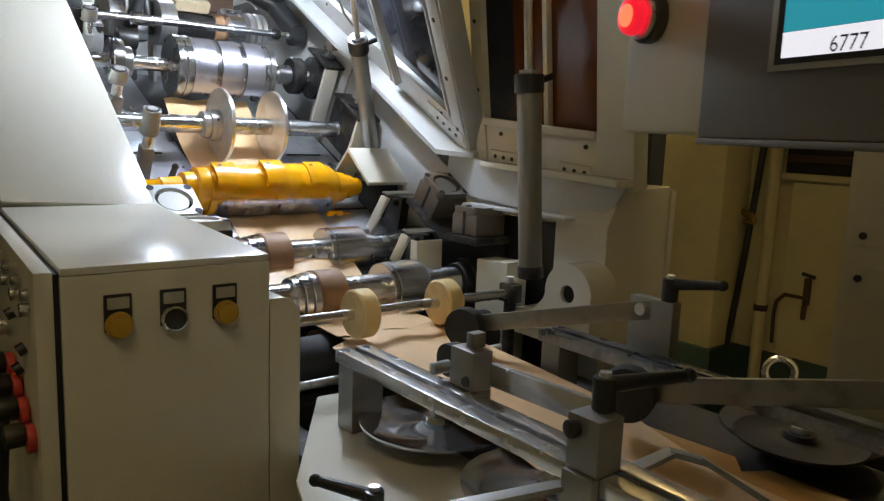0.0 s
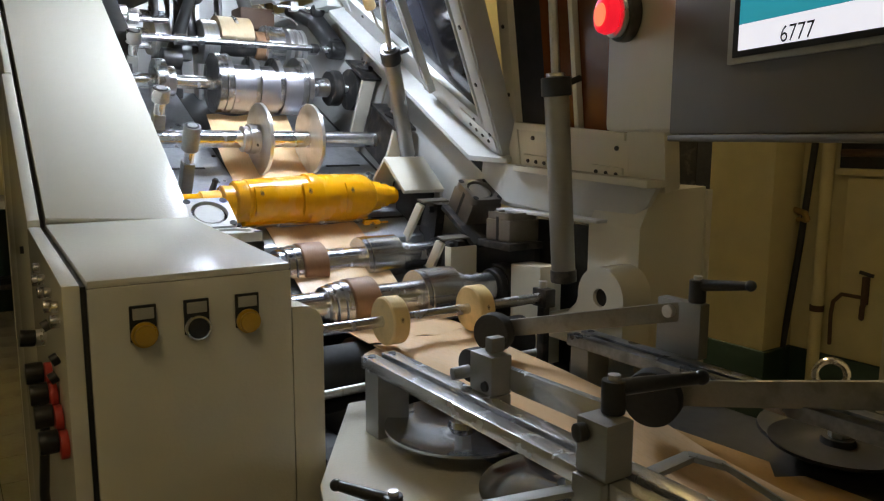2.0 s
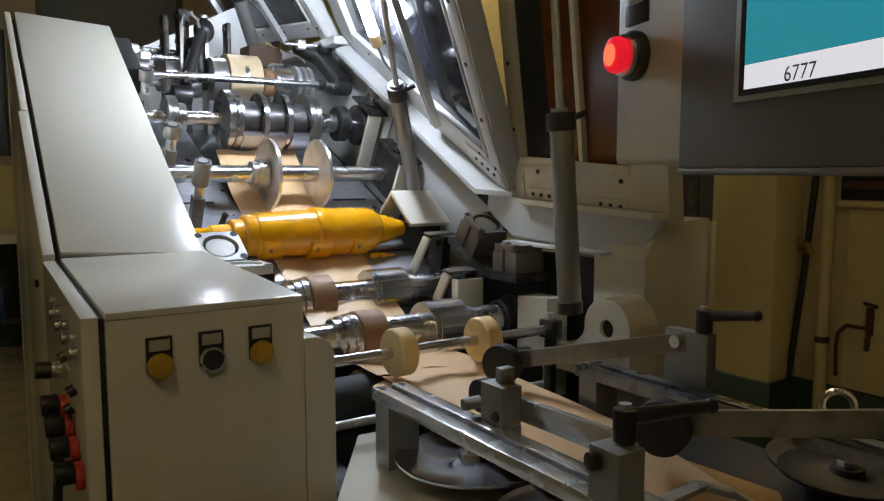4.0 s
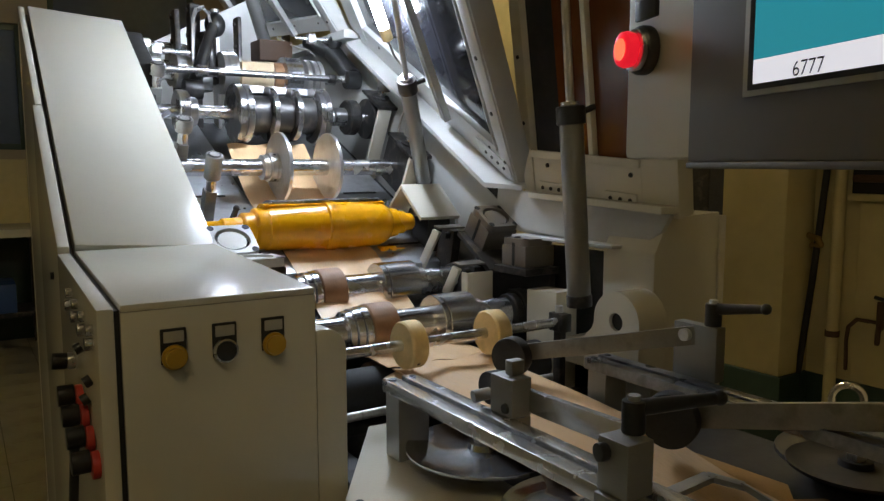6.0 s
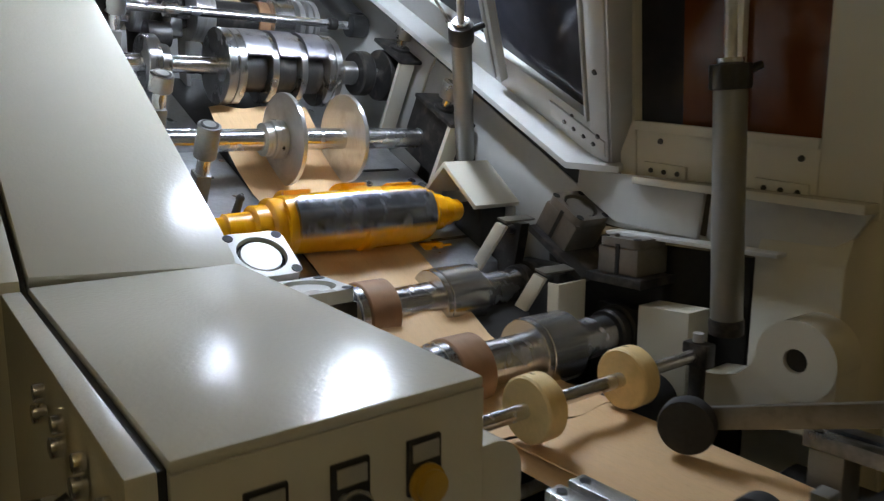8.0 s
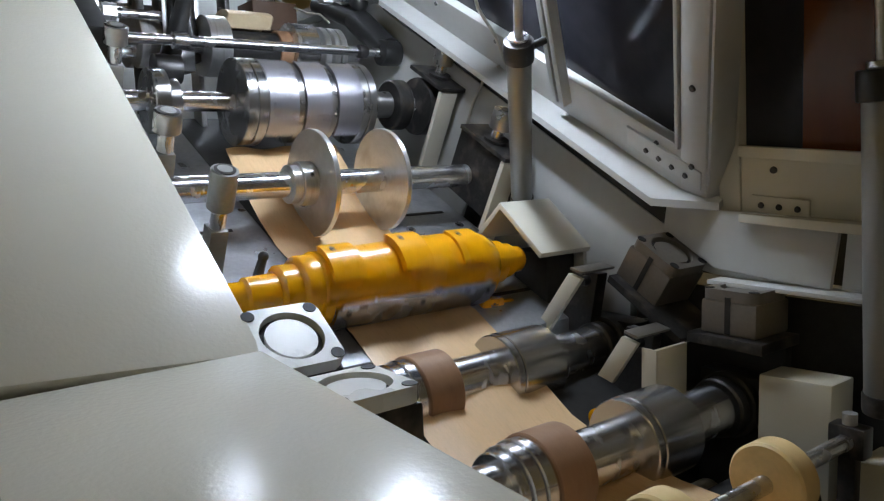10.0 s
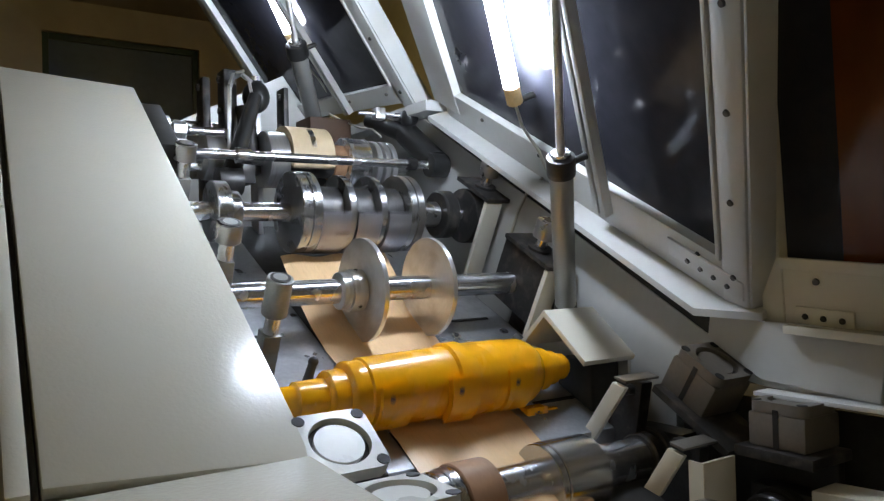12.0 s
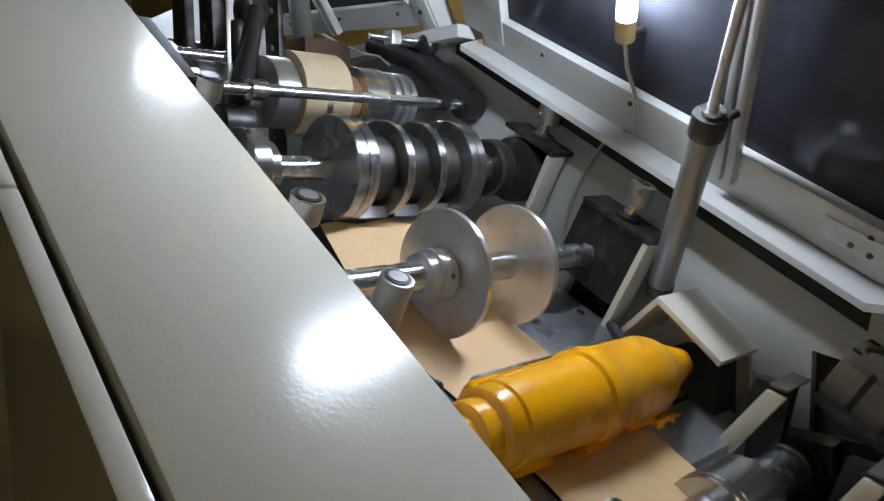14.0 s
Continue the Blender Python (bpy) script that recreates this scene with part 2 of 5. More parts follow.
def sector(bm, x0, x1, r0, r1, a0, a1, y, z, n=20):
    """A piece of a ring about x; angles in degrees from up towards the front."""
    cols = []
    for i in range(n + 1):
        a = radians(a0 + (a1 - a0) * i / n)
        col = []
        for x, r in ((x0, r0), (x0, r1), (x1, r1), (x1, r0)):
            col.append(bm.verts.new((x, y - r * math.sin(a), z + r * math.cos(a))))
        cols.append(col)
    for a, b in zip(cols, cols[1:]):
        for j in range(4):
            bm.faces.new((a[j], a[(j + 1) % 4], b[(j + 1) % 4], b[j]))
    bm.faces.new(cols[0])
    bm.faces.new(cols[-1])
    return bm


def prism(bm, poly, axis, lo, hi, bevel=0.0015):
    """A polygon in the two other axes (in order), drawn out along an axis."""
    i = "xyz".index(axis)

    def at(p, w):
        q = list(p)
        q.insert(i, w)
        return q

    low = [bm.verts.new(at(p, lo)) for p in poly]
    high = [bm.verts.new(at(p, hi)) for p in poly]
    n = len(poly)
    faces = [bm.faces.new(low), bm.faces.new(high)]
    for k in range(n):
        faces.append(bm.faces.new((low[k], low[(k + 1) % n], high[(k + 1) % n], high[k])))
    if bevel:
        bmesh.ops.recalc_face_normals(bm, faces=faces)
        bmesh.ops.bevel(bm, geom=list({e for f in faces for e in f.edges}), offset=bevel, segments=2, affect="EDGES", profile=0.6)
    return bm


def frame_matrix(o, u, v):
    """Axes u and v (made square to u), their normal, at o."""
    u = Vector(u).normalized()
    w = u.cross(Vector(v)).normalized()
    v = w.cross(u)
    return Matrix.Translation(o) @ Matrix((u, v, w)).transposed().to_4x4()


def slab(bm, m, lo, hi, bevel=0.0015):
    """A box in the space m."""
    return box(bm, lo, hi, bevel, m)


def bolt(bm, p, way, r=0.005, h=0.004):
    p, way = Vector(p), Vector(way).normalized()
    return rod(bm, p, p + way * h, r, 12, r * 0.85)


def screws(parent, spots, way, r=0.0045, h=0.003, mat=None, name="screw"):
    for p in spots:
        part(name, bolt(B(), p, way, r, h), mat or M_DARKSTEEL, parent)


def tube_path(bm, pts, r, n=10):
    for a, b in zip(pts, pts[1:]):
        rod(bm, a, b, r, n)
        bmesh.ops.create_uvsphere(bm, u_segments=n, v_segments=6, radius=r, matrix=Matrix.Translation(b))
    return bm


def arc_points(p0, p1, sag, n=8):
    p0, p1, sag = Vector(p0), Vector(p1), Vector(sag)
    return [p0.lerp(p1, i / n) + sag * (4 * (i / n) * (1 - i / n)) for i in range(n + 1)]


TURNERS = []

# ---- room ----
XW, XL, YB, YF, HT = 2.4, -2.6, 7.1, -2.6, 3.6


def room():
    solid("wall_east", box(B(), (XW, YF, 0), (XW + 0.2, YB, HT), 0), M_WALL, "yellowed painted wall of the workshop", "wall", kind="structure")
    solid("wall_west", box(B(), (XL - 0.2, YF, 0), (XL, YB, HT), 0), M_WALL, "yellowed painted wall of the workshop", "wall", kind="structure")
    solid("wall_south", box(B(), (XL - 0.2, YF - 0.2, 0), (XW + 0.2, YF, HT), 0), M_WALL, "yellowed painted wall of the workshop", "wall", kind="structure")
    # back wall with two night windows cut into it
    holes = [(-1.6, 0.55, 1.58, 2.6), (0.75, 1.95, 2.2, 3.34)]
    bm = B()
    xs = sorted({XL - 0.2, XW + 0.2, *[h[0] for h in holes], *[h[1] for h in holes]})
    zs = sorted({0, HT, *[h[2] for h in holes], *[h[3] for h in holes]})
    for x0, x1 in zip(xs, xs[1:]):
        for z0, z1 in zip(zs, zs[1:]):
            if not any(h[0] <= x0 and x1 <= h[1] and h[2] <= z0 and z1 <= h[3] for h in holes):
                box(bm, (x0, YB, z0), (x1, YB + 0.2, z1), 0)
    bmesh.ops.remove_doubles(bm, verts=bm.verts, dist=1e-5)
    solid("wall_north", bm, M_BACKWALL, "brown painted far wall with dark windows", "wall", kind="structure")
    for k, (x0, x1, z0, z1) in enumerate(holes):
        w = thing("window_%d" % (k + 1), ((x0 + x1) / 2, YB, z0), "dark night window in a painted frame", "window", kind="structure")
        bm = B()
        for lo, hi in (((x0, z0), (x0 + 0.05, z1)), ((x1 - 0.05, z0), (x1, z1)), ((x0 + 0.05, z0), (x1 - 0.05, z0 + 0.05)), ((x0 + 0.05, z1 - 0.05), (x1 - 0.05, z1))):
            box(bm, (lo[0], YB + 0.04, lo[1]), (hi[0], YB + 0.1, hi[1]), 0.004)
        part("window_frame", bm, M_DADO, w)
        part("pane", box(B(), (x0 + 0.05, YB + 0.06, z0 + 0.05), (x1 - 0.05, YB + 0.07, z1 - 0.05), 0), M_NIGHT, w)
    solid("dado_east", box(B(), (XW - 0.012, YF, 0), (XW - 0.002, YB, 0.76), 0.002), M_DADO, "dark green painted band along the wall", "wall trim", kind="structure")
    solid("dado_north", box(B(), (XL, YB - 0.012, 0), (XW - 0.02, YB - 0.002, 0.9), 0.002), M_DADO, "dark green painted band along the wall", "wall trim", kind="structure")
    solid("ceiling", box(B(), (XL - 0.2, YF - 0.2, HT), (XW + 0.2, YB + 0.2, HT + 0.15), 0), M_BACKWALL, "dim brownish ceiling", "ceiling", kind="structure")
    floor = solid("floor", box(B(), (XL - 0.2, YF - 0.2, -0.15), (XW + 0.2, YB + 0.2, 0), 0), M_GROUT, "worn beige tiled floor with dark joints", "floor", kind="structure")
    # wall pier, pipe and cables on the east wall
    bm = B()
    box(bm, (XW - 0.16, 1.36, 0.76), (XW, 1.6, HT), 0.006)
    solid("wall_pier", bm, M_WALL, "square yellowed pier standing out from the wall", "pillar", kind="structure")
    bm = B()
    box(bm, (XW - 0.165, 1.35, 0), (XW - 0.012, 1.61, 0.76), 0.004)
    solid("pier_dado", bm, M_DADO, "dark green painted foot of the pier", "wall trim", kind="structure")
    # added dark panel, for the unlit gap seen past the pier
    door = thing("dark_gap_panel", (XW, 2.1, 0), "dark panel in place of the unlit space beyond the pier", "door", kind="structure")
    part("leaf", box(B(), (XW - 0.05, 1.745, 0.01), (XW - 0.014, 2.62, 2.1), 0.003), M_DARKSTEEL, door)
    part("dark_side", box(B(), (XW - 0.05, 1.612, 0), (XW - 0.014, 1.742, 2.17), 0.003), M_DARK, door)
    part("dark_side", box(B(), (XW - 0.06, 2.625, 0), (XW - 0.014, 2.72, 2.17), 0.003), M_DARK, door)
    part("head", box(B(), (XW - 0.06, 1.745, 2.105), (XW - 0.014, 2.62, 2.17), 0.003), M_DARK, door)
    pipe = thing("wall_pipe", (XW - 0.03, 1.262, 0.5), "cream painted vertical pipe beside the wall hatch", "pipe")
    part("riser", rod(B(), (XW - 0.03, 1.262, 0.0), (XW - 0.03, 1.262, HT), 0.019, 16), M_WALL, pipe)
    for z in (0.9, 1.5, 2.3, 3.1):
        part("pipe_strap", rod(B(), (XW - 0.03, 1.262, z), (XW - 0.03, 1.262, z + 0.02), 0.022, 16), M_BROWNBOX, pipe)
    hatch = thing("wall_hatch", (XW, 1.0, 0.77), "yellowed hatch in the wall with a dark slot above it", "hatch", kind="structure")
    part("panel", box(B(), (XW - 0.022, 0.72, 0.765), (XW - 0.004, 1.2, 1.334), 0.004), M_WALL, hatch)
    part("lintel", box(B(), (XW - 0.035, 0.70, 1.342), (XW - 0.004, 1.235, 1.362), 0.003), M_WALL, hatch)
    # flat plate coloured dark for the depth of a recess
    part("slot", box(B(), (XW - 0.012, 0.72, 1.3625), (XW - 0.004, 1.235, 1.45), 0.002), M_DARK, hatch, "dark plate for the shaded recess over the hatch")
    part("slot_bar", rod(B(), (XW - 0.03, 0.72, 1.41), (XW - 0.03, 1.22, 1.41), 0.012, 14), M_BROWNBOX, hatch, "rusty pipe in the slot")
    tap = thing("wall_tap", (XW - 0.05, 1.1, 0.95), "rusty brown water tap on a bent pipe", "tap")
    part("branch", tube_path(B(), [(XW - 0.024, 1.215, 0.80), (XW - 0.04, 1.21, 0.90), (XW - 0.05, 1.2, 0.945), (XW - 0.06, 1.17, 0.975), (XW - 0.06, 1.10, 0.975)], 0.006), M_BROWNBOX, tap)
    part("valve", rod(B(), (XW - 0.06, 1.10, 0.955), (XW - 0.06, 1.10, 1.04), 0.011, 16, bevel=0.002), M_BROWNBOX, tap)
    part("handle", rod(B(), (XW - 0.06, 1.08, 1.045), (XW - 0.06, 1.12, 1.052), 0.006, 12), M_DARKSTEEL, tap)
    part("spout", tube_path(B(), [(XW - 0.06, 1.10, 0.965), (XW - 0.09, 1.09, 0.95), (XW - 0.095, 1.088, 0.92)], 0.008), M_BROWNBOX, tap)
    cable = thing("wall_cable", (XW - 0.19, 1.5, 0.1), "black cable hanging down beside the pier", "cable")
    part("sheath", tube_path(B(), [(XW - 0.03, 1.31, 3.2), (XW - 0.03, 1.3, 1.55), (XW - 0.04, 1.33, 1.1), (XW - 0.05, 1.36, 0.75), (XW - 0.05, 1.37, 0.02)], 0.011), M_BLACK, cable)
    clip = thing("pipe_clip", (XW - 0.03, 1.34, 1.18), "dull brass coloured hook on the wall", "hook")
    part("hook", tube_path(B(), [(XW - 0.004, 1.365, 1.21), (XW - 0.035, 1.355, 1.222), (XW - 0.05, 1.315, 1.215), (XW - 0.05, 1.305, 1.195), (XW - 0.03, 1.345, 1.19)], 0.01), M_HOOK, clip)
    # electrical cabinet standing before the wall
    cab = thing("electrical_cabinet", (1.65, 0.3, 0), "cream steel electrical cabinet with two doors by the wall", "cabinet")
    part("body", box(B(), (1.508, -0.1, 0.0), (1.8, 0.652, 1.95), 0.004), M_BOX, cab)
    for z0, z1 in ((0.12, 1.224), (1.268, 1.93)):
        d = part("door", box(B(), (1.5, -0.08, z0), (1.5075, 0.632, z1), 0.002), M_BOX, cab)
        part("lock", rod(B(), (1.5, 0.612, z1 - 0.02 if z0 < 1 else z0 + 0.018), (1.496, 0.612, z1 - 0.02 if z0 < 1 else z0 + 0.018), 0.007, 16), M_DARKSTEEL, d)
    # far bench with blue trays, by the back wall
    bench = thing("work_bench", (-0.2, 6.6, 0), "pale topped work bench standing by the far wall", "bench")
    part("top", box(B(), (-1.5, 6.3, 0.92), (0.6, 7.0, 0.98), 0.006), M_CREAM, bench)
    part("back_panel", box(B(), (-1.5, 7.0, 0.98), (0.6, 7.04, 1.5), 0.004), M_WALL, bench)
    for x in (-1.44, 0.5):
        for y in (6.36, 6.9):
            part("leg", box(B(), (x, y, 0), (x + 0.06, y + 0.06, 0.92), 0.003), M_DARKSTEEL, bench)
    for k, x in enumerate((-0.75, -0.2, 0.1)):
        tray = thing("storage_tray", (x, 6.6, 0.35), "blue plastic storage tray under the bench", "tray", "trays under the bench")
        part("body", box(B(), (x, 6.4, 0.34), (x + 0.26, 6.8, 0.56), 0.01), M_BLUE, tray)
    sh = thing("bench_shelf", (-0.4, 6.6, 0.3), "dark steel shelf below the bench top", "shelf")
    part("board", box(B(), (-1.37, 6.43, 0.3), (0.49, 6.88, 0.335), 0.003), M_DARKSTEEL, sh)
    # unseen batten added on the ceiling to brighten the east wall
    for y0, y1 in ((1.9, 3.1),):
        lamp = thing("wall_fill_lamp", (2.15, (y0 + y1) / 2, HT - 0.1), "added warm batten, out of view, that brightens the wall", "lamp", "ceiling lamps")
        part("housing", box(B(), (2.08, y0, HT - 0.05), (2.22, y1, HT), 0.004), M_CREAM, lamp)
        # shield added so that this light misses the machine
        part("light_shield", box(B(), (2.05, y0, HT - 0.3), (2.06, y1, HT - 0.051), 0.002), M_CREAM, lamp, "added shield keeping the wall light off the machine")
        part("tube", rod(B(), (2.15, y0 + 0.04, HT - 0.075), (2.15, y1 - 0.04, HT - 0.075), 0.02, 14), M_WALLFILL, lamp)
    # fluorescent fixture hung from the ceiling behind the operator
    hz = 3.1
    lamp = thing("pendant_lamp", (-0.6, -0.45, hz), "warm fluorescent batten hanging on two rods", "lamp")
    for y in (-0.8, -0.1):
        part("rod", rod(B(), (-0.6, y, hz + 0.05), (-0.6, y, HT), 0.006, 10), M_DARKSTEEL, lamp)
    part("housing", box(B(), (-0.67, -1.07, hz), (-0.53, 0.17, hz + 0.05), 0.004), M_CREAM, lamp)
    for x in (-0.64, -0.56):
        part("tube", rod(B(), (x, -1.03, hz - 0.025), (x, 0.13, hz - 0.025), 0.02, 14), M_CEIL, lamp)
    return floor


FLOOR = room()


# ---- machine: cover on the operator's side ----
def top_line(y):
    """Height of the cover's top over y."""
    return 1.295 + (y - 0.838) * 0.04 if y < 1.283 else 1.313 + (y - 1.283) * 0.6635


def strip(y0, y1, drop=0.0):
    ys = [y0, y1]
    if y0 < 1.283 < y1:
        ys = [y0, 1.283, y1]
    return [(y, top_line(y) - drop) for y in ys]


def lean(bm):
    """The cover's outer side runs slightly inwards towards the back."""
    for v in bm.verts:
        if v.co.x < 0.3:
            v.co.x += 0.026 * max(0.0, v.co.y - 0.838) / 1.21
    return bm


def operator_cover():
    c = thing("machine_cover", (0.28, 1.4, 0), "cream enamelled steel cover with a sloping top and push buttons", "machine cover")
    part("front_panel", box(B(), (0.161, 0.838, 0.05), (0.3945, 0.846, 1.2862), 0.0008), M_CREAM, c)
    prof = [(0.847, 0.05), (2.05, 0.05), (2.05, top_line(2.05) - 0.018), (1.283, top_line(1.283) - 0.018), (0.847, top_line(0.847) - 0.018)]
    part("side_panel", prism(B(), prof, "x", 0.385, 0.3945, 0.002), M_CREAM, c)
    part("back_panel", box(B(), (0.165, 2.03, 0.05), (0.3845, 2.045, 1.79), 0.002), M_CREAM, c)
    lid = [(0.838, 1.2955), (1.281, 1.3135), (1.281, 1.298), (0.848, 1.2865), (0.838, 1.2865)]
    part("lid", lean(prism(B(), lid, "x", 0.161, 0.3945, 0.003)), M_CREAM, c)
    panel = [(1.284, 1.3135), (2.052, 1.8235), (2.058, 1.806), (1.294, 1.298)]
    bm = lean(prism(B(), panel, "x", 0.162, 0.4, 0.003))
    for v in bm.verts:
        v.co.z += 0.062 * (0.33 - v.co.x)
    part("sloping_panel", bm, M_CREAM, c)
    # black filling that gives the dark of the gap by the doors
    part("gap_fill", lean(prism(B(), [(0.842, 0.06), (2.04, 0.06)] + [(y, z - 0.006) for y, z in reversed(strip(0.842, 2.04))], "x", 0.155, 0.1605, 0)), M_BLACK, c, "black strip filling the shaded gap")
    part("door", lean(prism(B(), [(0.836, 0.05), (1.281, 0.05)] + list(reversed(strip(0.836, 1.281, 0.002))), "x", 0.136, 0.1545, 0.003)), M_CREAM, c)
    part("door", lean(prism(B(), [(1.284, 0.05), (1.66, 0.05)] + list(reversed(strip(1.284, 1.66, -0.007))), "x", 0.136, 0.1545, 0.003)), M_CREAM, c)
    part("door", lean(prism(B(), [(1.664, 0.05), (2.05, 0.05)] + list(reversed(strip(1.664, 2.05, -0.007))), "x", 0.141, 0.1545, 0.003)), M_CREAM, c)
    # rounded end post beside the box
    post = [(0.3965, 0.05), (0.439, 0.05)] + [(0.409 + 0.03 * math.cos(radians(a)), 1.208 + 0.03 * math.sin(radians(a))) for a in range(0, 91, 10)] + [(0.3965, 1.238)]
    bm = prism(B(), post, "y", 0.8405, 0.925, 0.0015)
    part("end_post", bm, M_CREAM, c)
    # push buttons with label holders
    for k, (x, mat) in enumerate(((0.2165, M_AMBERBUTTON), (0.276, M_BLACK), (0.3365, M_AMBERBUTTON))):
        h = part("button_holder", box(B(), (x - 0.0145, 0.8335, 1.222), (x + 0.0145, 0.8375, 1.2635), 0.002), M_BLACK, c)
        part("label_insert", box(B(), (x - 0.0115, 0.8322, 1.2475), (x + 0.0115, 0.8334, 1.2605), 0.0004), M_LABEL, h)
        part("bezel", rod(B(), (x, 0.8335, 1.230), (x, 0.8285, 1.230), 0.0148, 32, bevel=0.001), M_CHROME if k == 1 else M_AMBERBUTTON, h)
        part("button", rod(B(), (x, 0.8285, 1.230), (x, 0.8215 if k != 1 else 0.8268, 1.230), 0.0122, 32, bevel=0.002), mat, h, ("round black push button" if k == 1 else "round amber push button"))
    # regulators along the door
    for k in range(4):
        y, z = 0.864 + 0.057 * k, 1.25 + 0.006 * k
        kn = part("regulator_knob", rod(B(), (0.136, y, z), (0.126, y, z), 0.0075, 20, bevel=0.0015), M_CHROME, c, "small chrome regulator knob")
        part("cap", rod(B(), (0.136, y, z + 0.016), (0.128, y, z + 0.016), 0.0065, 16, bevel=0.001), M_CHROME, kn)
    lv = part("selector", rod(B(), (0.136, 1.02, 1.197), (0.124, 1.02, 1.197), 0.011, 20, bevel=0.002), M_CHROME, c, "chrome collar of a selector")
    part("selector_knob", rod(B(), (0.124, 1.02, 1.197), (0.106, 1.02, 1.199), 0.011, 16, bevel=0.002), M_BLACK, lv)
    for y, z in ((0.97, 1.225), (0.9, 1.2), (0.93, 1.17)):
        part("hose_fitting", rod(B(), (0.136, y, z), (0.128, y, z - 0.004), 0.007, 14), M_BLACK, c)
    for y, z in ((0.99, 1.16), (0.95, 1.145), (0.912, 1.129), (0.874, 1.111)):
        kb = part("knob_base", rod(B(), (0.136, y - 0.008, z - 0.003), (0.127, y - 0.008, z - 0.003), 0.0165, 24, bevel=0.002), M_REDPLASTIC, c, "red plastic knob base")
        part("rotary_knob", rod(B(), (0.127, y, z), (0.107, y, z), 0.0135, 24, bevel=0.002), M_BLACK, kb, "round black rotary knob")
    part("hose", tube_path(B(), [(0.125, 0.99, 1.1), (0.118, 0.99, 1.0), (0.122, 0.97, 0.9), (0.128, 0.95, 0.6), (0.128, 0.95, 0.2)], 0.006), M_BLACK, c, "black air hose")
    part("catch", rod(B(), (0.136, 1.25, 1.28), (0.131, 1.25, 1.28), 0.006, 12), M_BLACK, c)


operator_cover()


# ---- machine: far side frame with its ledge and hoods ----
SL = Vector((0, 0.876, 0.482)).normalized()
NS = Vector((0, -0.482, 0.876)).normalized()
HD = Vector((-0.57, -0.36, 0.735)).normalized()
HP = Vector((1.0735, 1.272, 1.433))


def side_frame():
    f = thing("bag_machine_body", (1.12, 1.6, 0), "white enamelled body of the bag machine with a sloping ledge", "machine")
    prof = [(1.42, 0.05), (2.9, 0.05), (2.9, 1.86), (2.15, 1.834), (1.362, 1.372), (1.258, 1.312), (1.12, 1.304), (0.95, 1.296), (0.95, 1.283), (1.125, 1.29), (1.272, 1.302), (1.42, 1.33)]
    part("side_plate", prism(B(), prof, "x", 1.082, 1.1, 0.0015), M_WHITE, f)
    # ledge: sloping shelf whose front end bends level and is cut off at a slant
    bm = B()
    plan = [(1.033, 2.056, 1.821), (1.09, 2.056, 1.838), (1.09, 1.343, 1.43), (1.095, 1.262, 1.412), (1.072, 1.256, 1.406), (1.033, 1.343, 1.412)]
    top = [bm.verts.new(p) for p in plan]
    low = [bm.verts.new((x, y, z - 0.011)) for x, y, z in plan]
    for a, b, c, d in ((0, 1, 2, 5), (2, 3, 4, 5)):
        bm.faces.new([top[i] for i in (a, b, c, d)])
        bm.faces.new([low[i] for i in (d, c, b, a)])
    for i in range(6):
        j = (i + 1) % 6
        bm.faces.new((top[i], low[i], low[j], top[j]))
    part("ledge", bm, M_WHITE, f)
    # black strip set back below the ledge, for the shade there
    prof = [(1.35, 1.366), (1.362, 1.3725), (2.12, 1.8165), (2.12, 1.85), (1.345, 1.399)]
    part("gap_strip", prism(B(), prof, "x", 1.084, 1.092, 0), M_RUBBER, f, "black strip for the shade in the gap under the ledge")
    # sheet between the ledge's front end and the lower lip
    prof = [(1.10, 1.30), (1.262, 1.312), (1.35, 1.364), (1.345, 1.3995), (1.258, 1.394), (1.20, 1.394), (1.09, 1.385)]
    part("corner_sheet", prism(B(), prof, "x", 1.0735, 1.0815, 0.001), M_WHITE, f)
    # lower lip under the front hood
    part("lip", box(B(), (1.046, 0.955, 1.2935), (1.0815, 1.257, 1.2995), 0.001), M_WHITE, f)
    # hinge plate with screws on the ledge
    m = frame_matrix(HP, SL, HD)
    hp = part("hinge_plate", slab(B(), m, (0.002, -0.006, -0.0165), (0.15, 0.03, -0.0125), 0.001), M_WHITE, f)
    screws(hp, [m @ Vector((0.03 + 0.026 * k, 0.007, -0.0165)) for k in range(4)], m.to_3x3() @ Vector((0, 0, -1)))
    part("rear_panel", prism(B(), [(0.55, 1.3), (1.08, 1.3), (1.08, 2.06), (0.97, 2.06), (0.55, 1.84)], "y", 2.75, 2.77, 0.002), M_WHITE, f)
    # rear level part
    part("rear_rail", box(B(), (1.03, 2.06, 1.835), (1.12, 2.95, 1.86), 0.002), M_WHITE, f)


side_frame()


